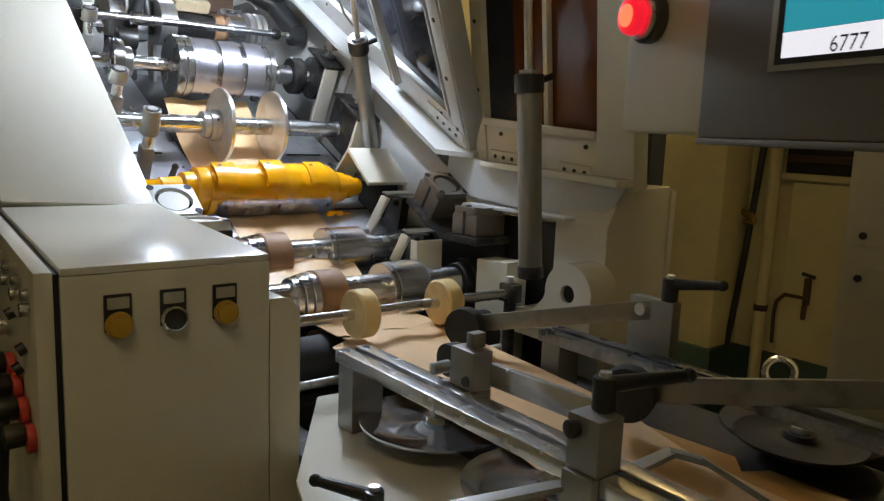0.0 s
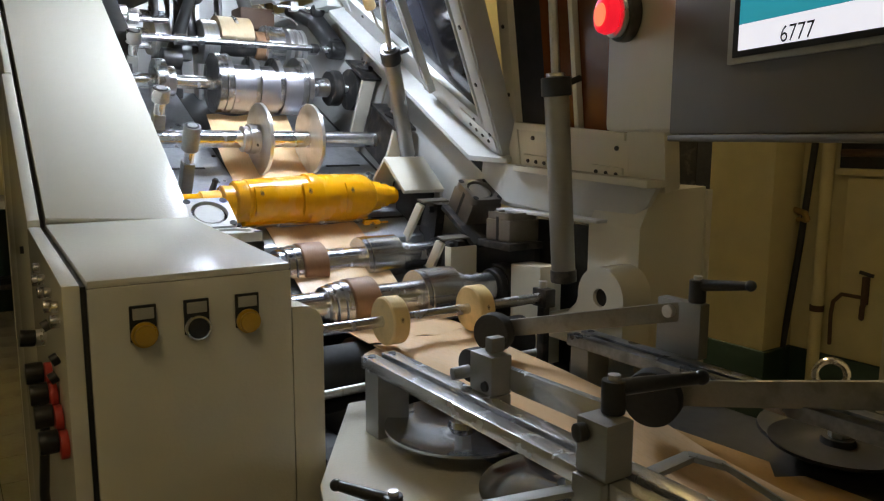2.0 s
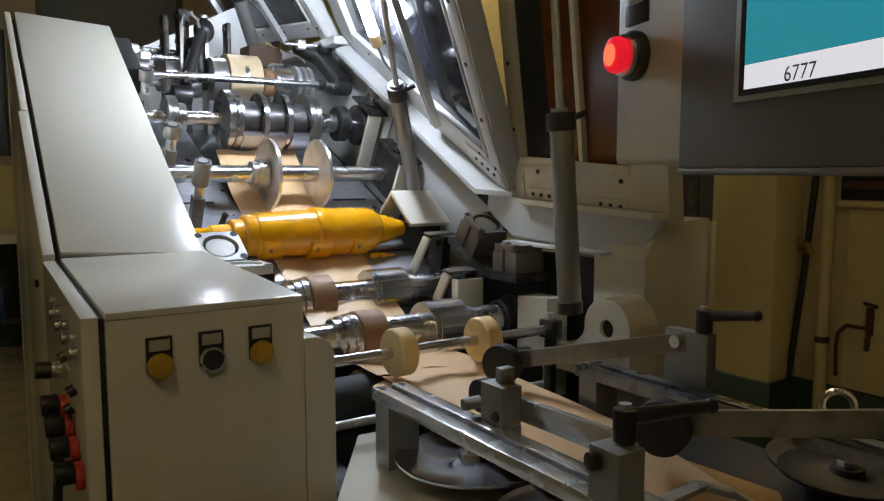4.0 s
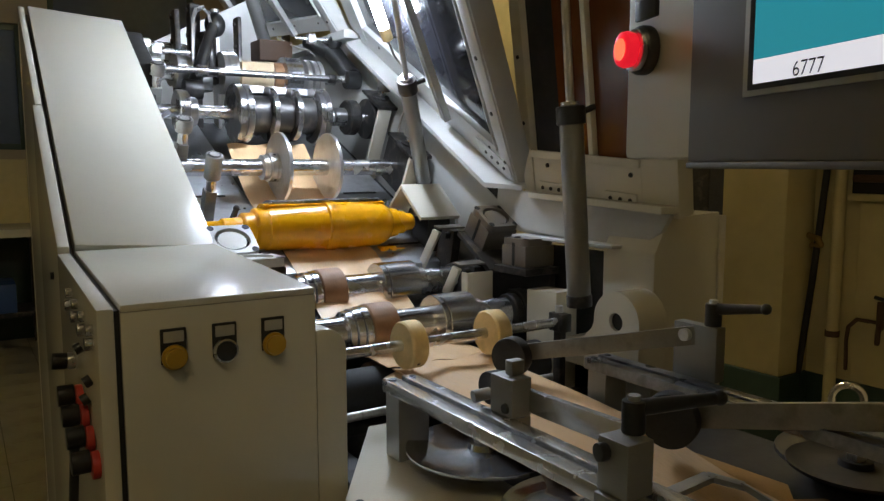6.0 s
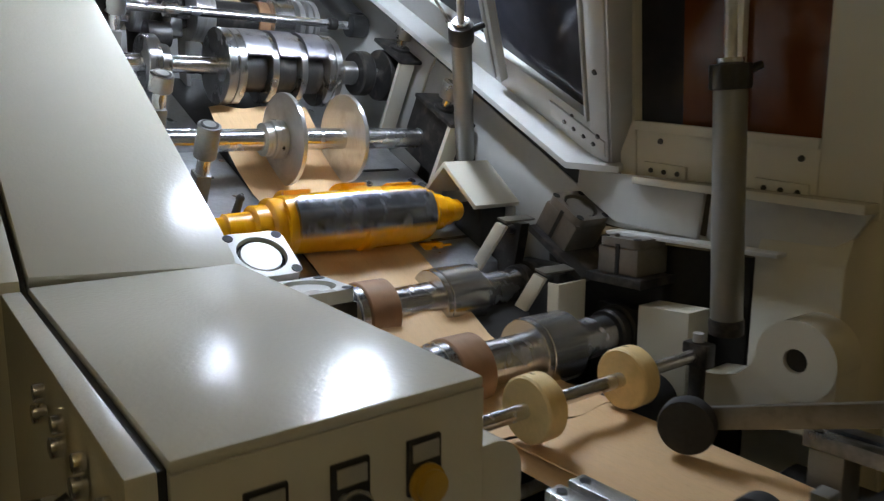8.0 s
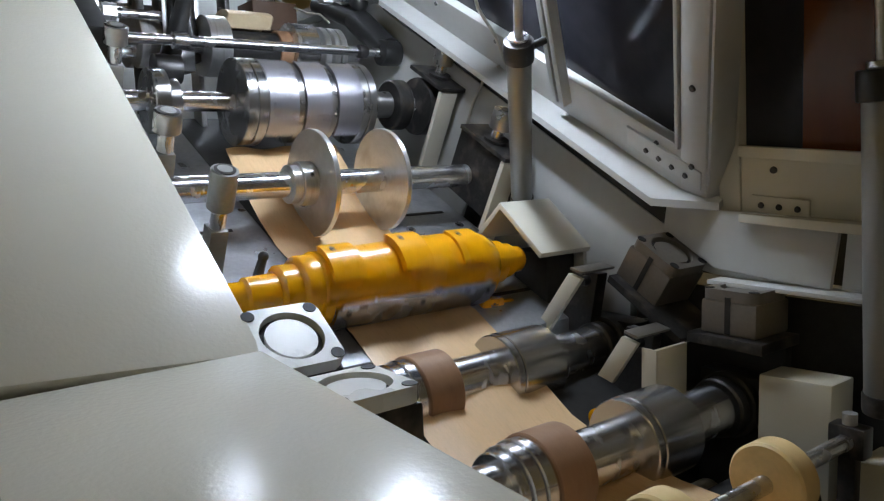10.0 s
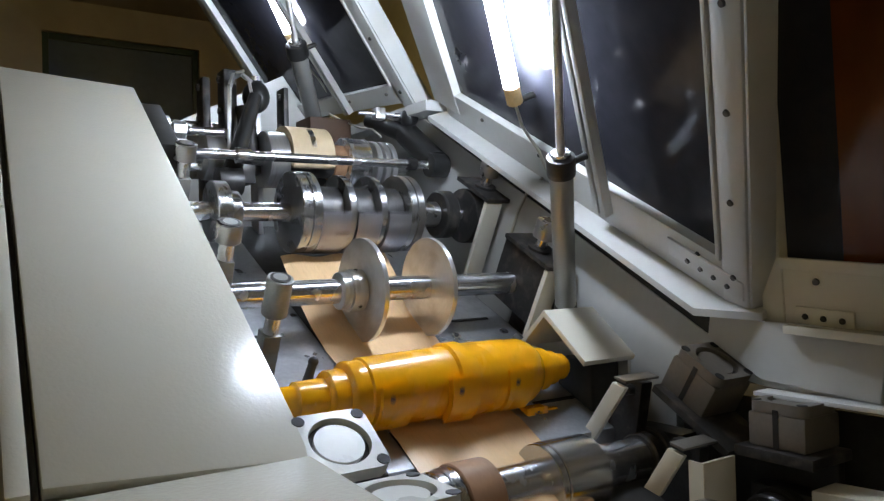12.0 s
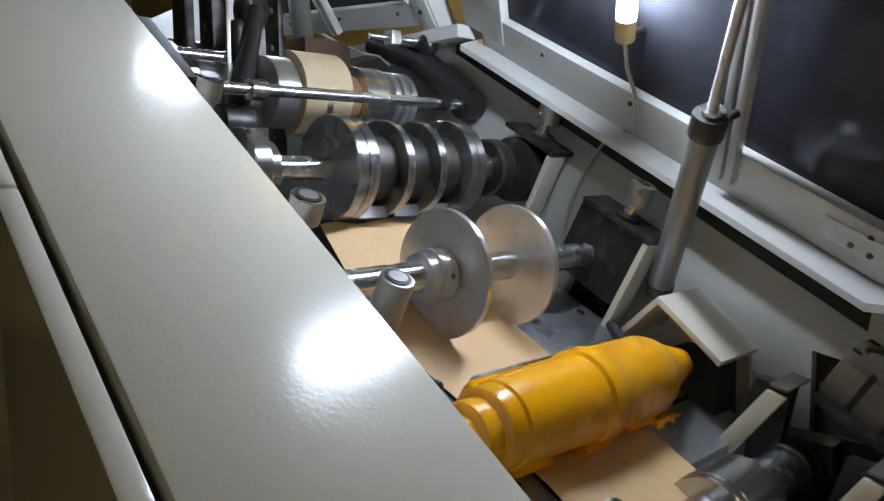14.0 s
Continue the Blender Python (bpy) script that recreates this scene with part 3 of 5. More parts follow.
def hood(name, origin, s, length, rise, label, mullions, front=True):
    """A hood leaf: a frame of square tube round smoked panes, leaning in over the rollers."""
    h = thing(name, origin, label, "machine hood")
    m = frame_matrix(origin, s, HD)
    # in m: x along the machine, y up the leaf, z outward (away from the operator)
    part("lower_rail", slab(B(), m, (0.0, -0.035 if front else 0.0, -0.012), (length, 0.05, 0.018), 0.002), M_WHITE, h)
    part("post", slab(B(), m, (-0.004, -0.04, -0.014), (0.042, rise, 0.03), 0.003), M_WHITE, h)
    part("end_web", slab(B(), m, (-0.009, -0.045, -0.01), (-0.0045, rise, 0.036), 0.001), M_WHITE, h)
    part("pane_trim", slab(B(), m, (0.0425, 0.05, -0.018), (0.049, rise - 0.05, 0.0035), 0.001), M_WHITE, h)
    part("post", slab(B(), m, (length - 0.065, 0.0, -0.014), (length + (0.05 if front else 0.0), rise, 0.03), 0.003), M_WHITE, h)
    part("upper_rail", slab(B(), m, (0.0, rise - 0.05, -0.012), (length, rise, 0.018), 0.002), M_WHITE, h)
    part("pane", slab(B(), m, (0.043, 0.05, 0.004), (length - 0.066, rise - 0.05, 0.009), 0), M_SMOKE, h, "smoked acrylic pane")
    for u in mullions:
        b = part("brace", slab(B(), m, (u, 0.0, -0.03), (u + 0.012, rise, -0.0125), 0.001), M_WHITE, h)
        part("brace", slab(B(), m, (u + 0.018, 0.0, -0.03), (u + 0.03, rise, -0.0125), 0.001), M_WHITE, h)
        part("brace_web", slab(B(), m, (u + 0.0125, 0.01, -0.0165), (u + 0.0175, rise - 0.01, -0.0125), 0), M_DARKSTEEL, h)
    screws(h, [m @ Vector((0.02, 0.03 + 0.14 * k, -0.014)) for k in range(7)], m.to_3x3() @ Vector((0, 0, -1)), 0.005)
    screws(h, [m @ Vector((0.09 + 0.2 * k, 0.03, -0.012)) for k in range(4)], m.to_3x3() @ Vector((0, 0, -1)))
    return m


m1 = hood("front_hood", HP, SL, 0.86, 0.95, "white framed hood leaf with smoked panes, propped open over the rollers", (0.285,))
m2 = hood("rear_hood", Vector((1.045, 2.13, 1.875)), Vector((0, 0.995, 0.1)), 0.86, 0.95, "white framed hood leaf with smoked panes, propped open behind the first", (0.3,), False)


def tube_lamp(p, length, label, way, mat):
    p, way = Vector(p), Vector(way).normalized()
    t = thing("tube_lamp", p, label, "lamp", "hood lamps")
    part("tube", rod(B(), p + way * 0.03, p + way * length, 0.0135, 20), mat, t, "glowing cold white tube")
    part("end_cap", rod(B(), p - way * 0.005, p + way * 0.03, 0.0145, 20, bevel=0.002), M_WHEEL, t, "yellowed plastic end cap")
    part("end_cap", rod(B(), p + way * length, p + way * (length + 0.03), 0.0145, 20, bevel=0.002), M_WHEEL, t)
    side = Vector((0.6, -0.2, 0.5)).normalized()
    bm = B()
    rod(bm, p - way * 0.005 + side * 0.01, p - way * 0.02 + side * 0.05, 0.006, 10)
    part("lamp_holder", bm, M_DARKSTEEL, t)
    bm = tube_path(B(), [p - way * 0.005, p - way * 0.03 + Vector((0.01, 0.0, -0.02)), p - way * 0.07 + Vector((0.04, 0.0, -0.03)), p - way * 0.12 + Vector((0.08, 0.02, -0.05))], 0.003)
    part("lead", bm, M_LABEL, t)


tube_lamp((0.945, 1.638, 1.768), 0.36, "cold white fluorescent tube under the front hood", (-0.555, -0.42, 0.72), M_TUBE)
tube_lamp((0.895, 2.5, 2.085), 0.25, "dimmer cold white fluorescent tube under the rear hood", HD, M_REARTUBE)


def gas_strut(base, collar, tip, r, label, dark=False):
    base, collar, tip = Vector(base), Vector(collar), Vector(tip)
    s = thing("hood_cylinder", base, label, "cylinder", "hood cylinders")
    ax = (collar - base).normalized()
    part("barrel", rod(B(), base, collar - ax * 0.012, r, 32, bevel=0.002), M_ALU, s)
    cap = part("collar", rod(B(), collar - ax * 0.022, collar + ax * 0.012, r * 1.22, 32, bevel=0.003), M_BLACK if dark else M_DARKSTEEL, s)
    part("gland_nut", rod(B(), collar + ax * 0.012, collar + ax * 0.02, r * 0.8, 24, bevel=0.001), M_CHROME, cap)
    part("rod", rod(B(), collar, tip, r * 0.36, 20), M_STEEL, s)
    el = collar + Vector((0.75, -0.35, 0.1)).normalized() * r * 1.15
    part("air_fitting", rod(B(), el, el + Vector((0.75, -0.35, 0.35)).normalized() * 0.022, 0.006, 14), M_BLACK, s)
    part("foot", rod(B(), base - ax * 0.02, base + ax * 0.004, r * 1.1, 24, bevel=0.003), M_DARKSTEEL, s)
    return s


gas_strut((1.05, 1.636, 1.405), (0.918, 1.495, 1.64), (0.67, 1.23, 2.14), 0.019, "grey aluminium air cylinder with steel rod holding the hood open")
gas_strut((1.012, 1.004, 1.2), (0.985, 1.008, 1.548), (0.94, 1.03, 2.25), 0.0225, "grey aluminium air cylinder standing at the front hood", True)
gas_strut((0.93, 2.42, 1.80), (0.808, 2.27, 1.998), (0.62, 2.05, 2.5), 0.021, "grey aluminium air cylinder holding the rear hood open", True)


def front_frame():
    """Framed amber window standing at the outfeed end, with its lower rail and casing."""
    f = thing("outfeed_guard", (1.1, 1.0, 1.38), "cream framed guard with amber acrylic windows at the outfeed end", "machine guard")
    up = Vector((-0.2, 0.0, 0.98)).normalized()
    along = Vector((0.035, -1, -0.08)).normalized()
    m = frame_matrix((1.085, 1.24, 1.485), along, up) @ Matrix.Diagonal((1, 1, -1, 1))
    part("post", slab(B(), m, (-0.02, -0.1, -0.012), (0.012, 0.9, 0.03), 0.003), M_CREAM, f)
    part("post", slab(B(), m, (0.315, -0.1, -0.012), (0.40, 0.9, 0.03), 0.003), M_CREAM, f)
    part("lower_rail", slab(B(), m, (0.0125, -0.097, -0.01), (0.3145, -0.002, 0.02), 0.003), M_CREAM, f)
    part("rail_ridge", slab(B(), m, (0.0125, -0.012, -0.018), (0.3145, 0.004, -0.0105), 0.002), M_CREAM, f)
    # dark strip in place of the dark things behind the amber
    part("pane", slab(B(), m, (0.0125, -0.001, 0.006), (0.09, 0.9, 0.011), 0), M_SMOKE, f, "pane strip darkened for the dark space behind it")
    part("pane", slab(B(), m, (0.09, -0.001, 0.006), (0.3145, 0.9, 0.011), 0), M_AMBER, f, "amber acrylic pane")
    part("mullion", slab(B(), m, (0.182, 0.0, -0.01), (0.194, 0.9, 0.0055), 0.002), M_CREAM, f)
    for u0 in (0.03, 0.225):
        hp = part("hinge_plate", slab(B(), m, (u0, -0.088, -0.016), (u0 + 0.08, -0.064, -0.0105), 0.003), M_CREAM, f)
        screws(hp, [m @ Vector((u0 + 0.015 + 0.025 * k, -0.077, -0.016)) for k in range(3)], m.to_3x3() @ Vector((0, 0, -1)), 0.0045, 0.002)
    screws(f, [m @ Vector((u, v, -0.0105)) for u, v in ((0.06, -0.028), (0.29, -0.028), (-0.005, 0.06), (-0.005, 0.2), (-0.005, 0.34))], m.to_3x3() @ Vector((0, 0, -1)), 0.005)
    # bottom tray of the guard
    prof = [(0.85, 1.364), (1.218, 1.381), (1.218, 1.393), (0.85, 1.378)]
    part("tray", prism(B(), prof, "x", 1.058, 1.13, 0.002), M_CREAM, f)
    prof = [(0.93, 1.293), (1.09, 1.298), (1.085, 1.376), (0.85, 1.363), (0.87, 1.33)]
    part("skirt", prism(B(), prof, "x", 1.083, 1.095, 0.001), M_WHITE, f)


front_frame()


def casing():
    c = thing("end_casing", (1.15, 0.9, 0), "cream enamelled end casing of the machine", "machine casing")
    prof = [(1.07, 0.3), (1.25, 0.3), (1.25, 1.362), (1.105, 1.355), (1.07, 1.29)]
    part("body", prism(B(), prof, "y", 0.872, 1.0, 0.003), M_CREAM, c)
    part("edge_strip", box(B(), (1.2505, 0.868, 0.3), (1.266, 0.885, 1.355), 0.002), M_CREAM, c)
    # bearing boss with its bore
    bm = B()
    ring = []
    n = 40
    for x in (0.998, 1.0695):
        ring.append([[bm.verts.new((x, 0.894 + r * math.cos(2 * math.pi * i / n), 1.170 + r * math.sin(2 * math.pi * i / n))) for i in range(n)] for r in (0.0165, 0.055)])
    for i in range(n):
        j = (i + 1) % n
        bm.faces.new((ring[0][0][i], ring[0][0][j], ring[0][1][j], ring[0][1][i]))
        bm.faces.new((ring[0][1][i], ring[0][1][j], ring[1][1][j], ring[1][1][i]))
        bm.faces.new((ring[0][0][i], ring[0][0][j], ring[1][0][j], ring[1][0][i]))
        bm.faces.new((ring[1][0][i], ring[1][0][j], ring[1][1][j], ring[1][1][i]))
    part("bearing_boss", bm, M_CREAM, c, "round boss with a dark bore")
    # black plug inside the boss gives the dark of the hole
    part("bore", rod(B(), (1.006, 0.894, 1.17), (1.068, 0.894, 1.17), 0.0163, 24), M_BLACK, c)
    prof = [(0.84, 1.07), (1.03, 1.07), (1.03, 1.118), (1.0, 1.122), (0.975, 1.13), (0.955, 1.15), (0.9475, 1.17), (0.912, 1.119), (0.894, 1.1145), (0.876, 1.119), (0.84, 1.17)]
    part("boss_foot", prism(B(), prof, "x", 1.0, 1.068, 0.0), M_CREAM, c)
    # dark block in place of the shaded opening behind
    part("cavity_block", box(B(), (1.10, 1.02, 0.3), (1.2, 1.42, 1.28), 0.002), M_DARK, c)
    # cream upright between the blocks, in darker enamel for its shade
    prof = [(1.06, 0.9), (1.152, 0.9), (1.152, 1.195), (1.06, 1.2)]
    part("upright", prism(B(), prof, "x", 1.004, 1.06, 0.003), M_BOX, c)


casing()


# ---- machine bed, paper and side plates ----
def board(y):
    return 1.24 + 0.47 * (y - 1.5)


def bed():
    b = thing("machine_bed", (0.73, 1.6, 0), "dark machine bed under the rollers", "machine bed")
    # near-black block and plate fill the depth below the rollers
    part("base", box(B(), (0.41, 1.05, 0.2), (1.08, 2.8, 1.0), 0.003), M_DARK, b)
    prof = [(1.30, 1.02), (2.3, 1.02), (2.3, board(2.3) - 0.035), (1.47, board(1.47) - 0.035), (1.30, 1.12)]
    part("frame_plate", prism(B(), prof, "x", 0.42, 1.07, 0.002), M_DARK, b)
    for x0, x1 in ((0.425, 0.625), (0.845, 1.03)):
        prof = [(1.47, board(1.47) - 0.034), (2.25, board(2.25) - 0.034), (2.25, board(2.25) - 0.006), (1.47, board(1.47) - 0.006)]
        pl = part("guide_plate", prism(B(), prof, "x", x0, x1, 0.002), M_GUIDE, b, "oily slotted steel guide plate")
        for k, y in enumerate((1.53, 1.57, 1.62, 1.68, 1.75)):
            for x in (x0 + 0.04, x1 - 0.035):
                if (k + int(x * 100)) % 3:
                    c = Vector((x, y, board(y) - 0.005))
                    part("washer", rod(B(), c, c + NS * 0.003, 0.009, 18), M_CHROME, pl)
                    part("screw", rod(B(), c + NS * 0.003, c + NS * 0.0045, 0.0045, 12), M_BLACK, pl)
        for y in (1.55, 1.66, 1.8):
            m = frame_matrix((x0 + 0.1, y, board(y) - 0.0055), (1, 0, 0), SL)
            part("slot", slab(B(), m, (-0.05, -0.0035, 0), (0.05, 0.0035, 0.001), 0), M_BLACK, pl)
    web = thing("paper_web", (0.73, 1.6, 1.2), "brown kraft paper web running up through the rollers", "paper")
    ys = [1.06, 1.15, 1.25, 1.32, 1.38, 1.44, 1.48, 1.52, 1.6, 1.68, 1.74, 1.8, 1.865, 1.93]
    zs = [1.102, 1.105, 1.115, 1.135, 1.17, 1.205, 1.226] + [board(y) for y in ys[7:-3]] + [1.392, 1.445, 1.509]
    n = 16
    # two lengths of the web, lapped under the yellow roller
    for name, lo, hi, lift in (("front_length", 0, 8, 0.0), ("rear_length", 7, 14, -0.0016)):
        bm = B()
        grid = []
        for y, z in zip(ys[lo:hi], zs[lo:hi]):
            grid.append([bm.verts.new((0.623 + 0.217 * i / n, y, z + lift + 0.003 * math.sin(i * 0.9 + y * 13))) for i in range(n + 1)])
        for a, c in zip(grid, grid[1:]):
            for i in range(n):
                bm.faces.new((a[i], a[i + 1], c[i + 1], c[i]))
        geom = bmesh.ops.extrude_face_region(bm, geom=bm.faces[:])
        bmesh.ops.translate(bm, verts=[v for v in geom["geom"] if isinstance(v, bmesh.types.BMVert)], vec=(0, 0, -0.0012))
        part(name, bm, M_KRAFT, web)


bed()


# ---- rollers ----
def turner(name, y, z, label, speed, phase=0.0, x=0.73, category="roller", group=""):
    """A thing that turns about x; phase in degrees at 0 s, speed in degrees a second."""
    t = thing(name, (x, y, z), label, category, group)
    TURNERS.append((t, speed, phase))
    return t


W0 = 755.6
PLATE0 = 45.0 - W0 * 11.3
SLEEVE0 = 135.0 - W0 * 11.5


def yellow_roller():
    y, z = 1.552, 1.312
    t = turner("cam_roller", y, z, "yellow painted stepped roller carrying a grey plate", W0, PLATE0)
    prof = [(0.36, 0.018), (0.362, 0.021), (0.485, 0.021), (0.487, 0.0225), (0.49, 0.026), (0.53, 0.027), (0.532, 0.034), (0.535, 0.0365), (0.557, 0.0365), (0.56, 0.044), (0.563, 0.046), (0.583, 0.046), (0.586, 0.049),
            (0.665, 0.051), (0.72, 0.053), (0.724, 0.0575), (0.745, 0.0585), (0.75, 0.055), (0.80, 0.0545), (0.862, 0.053), (0.875, 0.049), (0.888, 0.041), (0.892, 0.036), (0.913, 0.034), (0.916, 0.0285), (0.935, 0.0275), (0.938, 0.0225), (0.957, 0.0215), (0.962, 0.018)]
    part("body", lathe(B(), prof, y, z, 64), M_YELLOW, t)
    # raised straps that follow the plate round
    for x0, x1, r in ((0.592, 0.640, 0.0575), (0.700, 0.748, 0.0635), (0.805, 0.850, 0.0595)):
        s = part("saddle", sector(B(), x0, x1, 0.03, r, -138, -68, y, z, 18), M_YELLOW, t)
        ra = radians(-120)
        way = Vector((0, -math.sin(ra), math.cos(ra)))
        c = Vector((x0 + 0.014, y, z))
        part("screw", rod(B(), c + way * (r - 0.001), c + way * (r + 0.0008), 0.0042, 14), M_BROWNBOX, s)
    # curved bed and grey plate
    part("plate_bed", sector(B(), 0.578, 0.874, 0.03, 0.0555, -36, 36, y, z, 22), M_YELLOW, t)
    pl = part("plate", sector(B(), 0.592, 0.864, 0.0556, 0.062, -29, 29, y, z, 22), M_CLOTH, t, "grey steel printing plate")
    for x in (0.61, 0.73, 0.85):
        for ang in (-21, 21):
            way = Vector((0, -math.sin(radians(ang)), math.cos(radians(ang))))
            part("screw", rod(B(), Vector((x, y, z)) + way * 0.0615, Vector((x, y, z)) + way * 0.063, 0.0042, 12), M_DARKSTEEL, pl)
    part("clamp_bar", sector(B(), 0.60, 0.856, 0.0556, 0.0605, -35.5, -30, y, z, 4), M_CHROME, t)


yellow_roller()


def disc_shaft():
    y, z = 1.752, 1.4455
    t = turner("disc_shaft", y, z, "polished steel shaft with two thin creasing discs", W0, 40)
    part("shaft", lathe(B(), [(0.41, 0.0205), (1.025, 0.0205)], y, z, 40), M_CHROME, t)
    for x in (0.697, 0.829):
        part("disc", drum(B(), x - 0.0045, x + 0.0045, 0.0875, y, z, 0.0008, 72), M_STEEL, t, "thin ground steel disc")
    hub = part("hub", lathe(B(), [(0.65, 0.025), (0.652, 0.031), (0.666, 0.031), (0.667, 0.036), (0.691, 0.036), (0.6922, 0.033)], y, z, 40), M_STEEL, t)
    for a in range(0, 360, 120):
        way = Vector((0, math.cos(radians(a)), math.sin(radians(a))))
        part("set_screw", rod(B(), Vector((0.68, y, z)) + way * 0.035, Vector((0.68, y, z)) + way * 0.0368, 0.0035, 10), M_BLACK, hub)
    part("hub", drum(B(), 0.834, 0.846, 0.028, y, z), M_STEEL, t)


disc_shaft()


def drum_shaft():
    y, z = 1.935, 1.588
    t = turner("sleeve_drum", y, z, "bright steel drum of discs with a part sleeve", W0, SLEEVE0)
    part("shaft", lathe(B(), [(0.41, 0.017), (1.03, 0.017)], y, z, 36), M_CHROME, t)
    for x0, x1, r in ((0.642, 0.6605, 0.0765), (0.662, 0.679, 0.0765), (0.864, 0.879, 0.0765), (0.8805, 0.896, 0.0765)):
        part("rim_disc", drum(B(), x0, x1, r, y, z, 0.001, 64), M_DIM_STEEL, t)
    for x0, x1 in ((0.735, 0.749), (0.80, 0.814)):
        part("spacer_disc", drum(B(), x0, x1, 0.0725, y, z, 0.001, 64), M_DIM_STEEL, t)
    for x0, x1 in ((0.6795, 0.7345), (0.7495, 0.7995), (0.8145, 0.8635)):
        part("sleeve", sector(B(), x0, x1, 0.06, 0.0775, -60, 60, y, z, 32), M_SLEEVE, t, "mottled steel sleeve segment")
        part("core", drum(B(), x0, x1, 0.05, y, z, 0.001, 40), M_DARKSTEEL, t)
    part("collar", drum(B(), 0.497, 0.523, 0.054, y, z, 0.002, 48), M_DIM_STEEL, t)
    part("collar", drum(B(), 0.5235, 0.546, 0.037, y, z, 0.002, 40), M_DIM_STEEL, t)
    part("end_flange", drum(B(), 0.967, 1.0, 0.05, y, z, 0.004, 40), M_DARKSTEEL, t)
    part("end_collar", drum(B(), 0.93, 0.9665, 0.026, y, z, 0.002, 36), M_DIM_STEEL, t)


drum_shaft()


def feed_roller(name, y, z, xb0, xb1, xd0, xd1, x_end, label, phase):
    t = turner(name, y, z, label, W0, phase)
    part("shaft", lathe(B(), [(0.42, 0.033), (x_end, 0.033)], y, z, 40), M_CHROME, t)
    for x0, x1, r in ((xb0 - 0.046, xb0 - 0.032, 0.042), (xb0 - 0.0315, xb0 - 0.016, 0.046), (xb0 - 0.0155, xb0 - 0.0005, 0.0485)):
        part("collar", drum(B(), x0, x1, r, y, z, 0.0015, 48), M_CHROME, t)
    part("sleeve", drum(B(), xb0, xb1, 0.0515, y, z, 0.002, 56), M_LEATHER, t, "brown rubber sleeve")
    part("drum_flange", drum(B(), xd0, xd0 + 0.012, 0.054, y, z, 0.0015, 56), M_ROLL, t)
    part("drum", drum(B(), xd0 + 0.0125, xd1, 0.055, y, z, 0.0015, 56), M_ROLL, t)
    part("step", drum(B(), xd1 + 0.0005, xd1 + 0.028, 0.0375, y, z, 0.002, 40), M_CHROME, t)
    return t


feed_roller("feed_roller", 1.42, 1.18, 0.645, 0.70, 0.79, 0.88, 0.99, "chromed feed roller with a brown rubber sleeve under the paper's edge", 30)
feed_roller("feed_roller", 1.205, 1.138, 0.65, 0.705, 0.803, 0.888, 0.985, "chromed feed roller with a brown rubber sleeve beside the pull wheels", 75)
for (y, z) in ((1.425, 1.055), (1.21, 1.015)):
    t = turner("counter_roller", y, z, "dull steel counter roller below a feed roller", -W0, 0)
    part("shaft", lathe(B(), [(0.42, 0.024), (0.99, 0.024)], y, z, 32), M_STEEL, t)
    part("sleeve", drum(B(), 0.665, 0.73, 0.058, y, z, 0.002, 48), M_LEATHER, t)
    part("drum", drum(B(), 0.82, 0.9, 0.056, y, z, 0.002, 48), M_STEEL, t)


def bearing_blocks():
    for y, z in ((1.42, 1.18), (1.205, 1.138)):
        b = thing("bearing_housing", (1.02, y, z - 0.1), "dark round bearing housing at a roller's end", "bearing", "bearing housings")
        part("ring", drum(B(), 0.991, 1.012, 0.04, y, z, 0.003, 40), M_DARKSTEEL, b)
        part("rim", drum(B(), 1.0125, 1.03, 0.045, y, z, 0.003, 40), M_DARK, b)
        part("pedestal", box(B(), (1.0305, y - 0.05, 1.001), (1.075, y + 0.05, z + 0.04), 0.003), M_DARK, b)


bearing_blocks()


def pull_wheels():
    y, z = 1.03, 1.148
    t = turner("pull_wheel_shaft", y, z, "steel shaft with two cream rubber pull wheels on the paper", 820, 0)
    part("shaft", lathe(B(), [(0.46, 0.0095), (1.0, 0.0095)], y, z, 28), M_CHROME, t)
    for x in (0.648, 0.824):
        w = part("wheel", lathe(B(), [(x - 0.0165, 0.03), (x - 0.016, 0.0385), (x - 0.013, 0.041), (x + 0.013, 0.041), (x + 0.016, 0.0385), (x + 0.0165, 0.03)], y, z, 48), M_WHEEL, t, "cream rubber wheel")
        bm = rod(B(), (x, y + 0.0395, z), (x, y + 0.0412, z), 0.003, 10)
        part("grub_screw", bm, M_BROWNBOX, w)
    blk = thing("shaft_bracket", (1.0, 1.03, 1.1), "dark clamp bracket holding the pull wheel shaft", "bracket")
    part("clamp", box(B(), (0.975, 1.01, 1.13), (1.0, 1.05, 1.166), 0.003), M_DARKSTEEL, blk)
    part("stem", box(B(), (0.98, 1.02, 1.0), (0.995, 1.04, 1.129), 0.002), M_DARKSTEEL, blk)
    part("pivot", rod(B(), (0.985, 1.03, 1.167), (0.985, 1.03, 1.18), 0.008, 14), M_STEEL, blk)


pull_wheels()


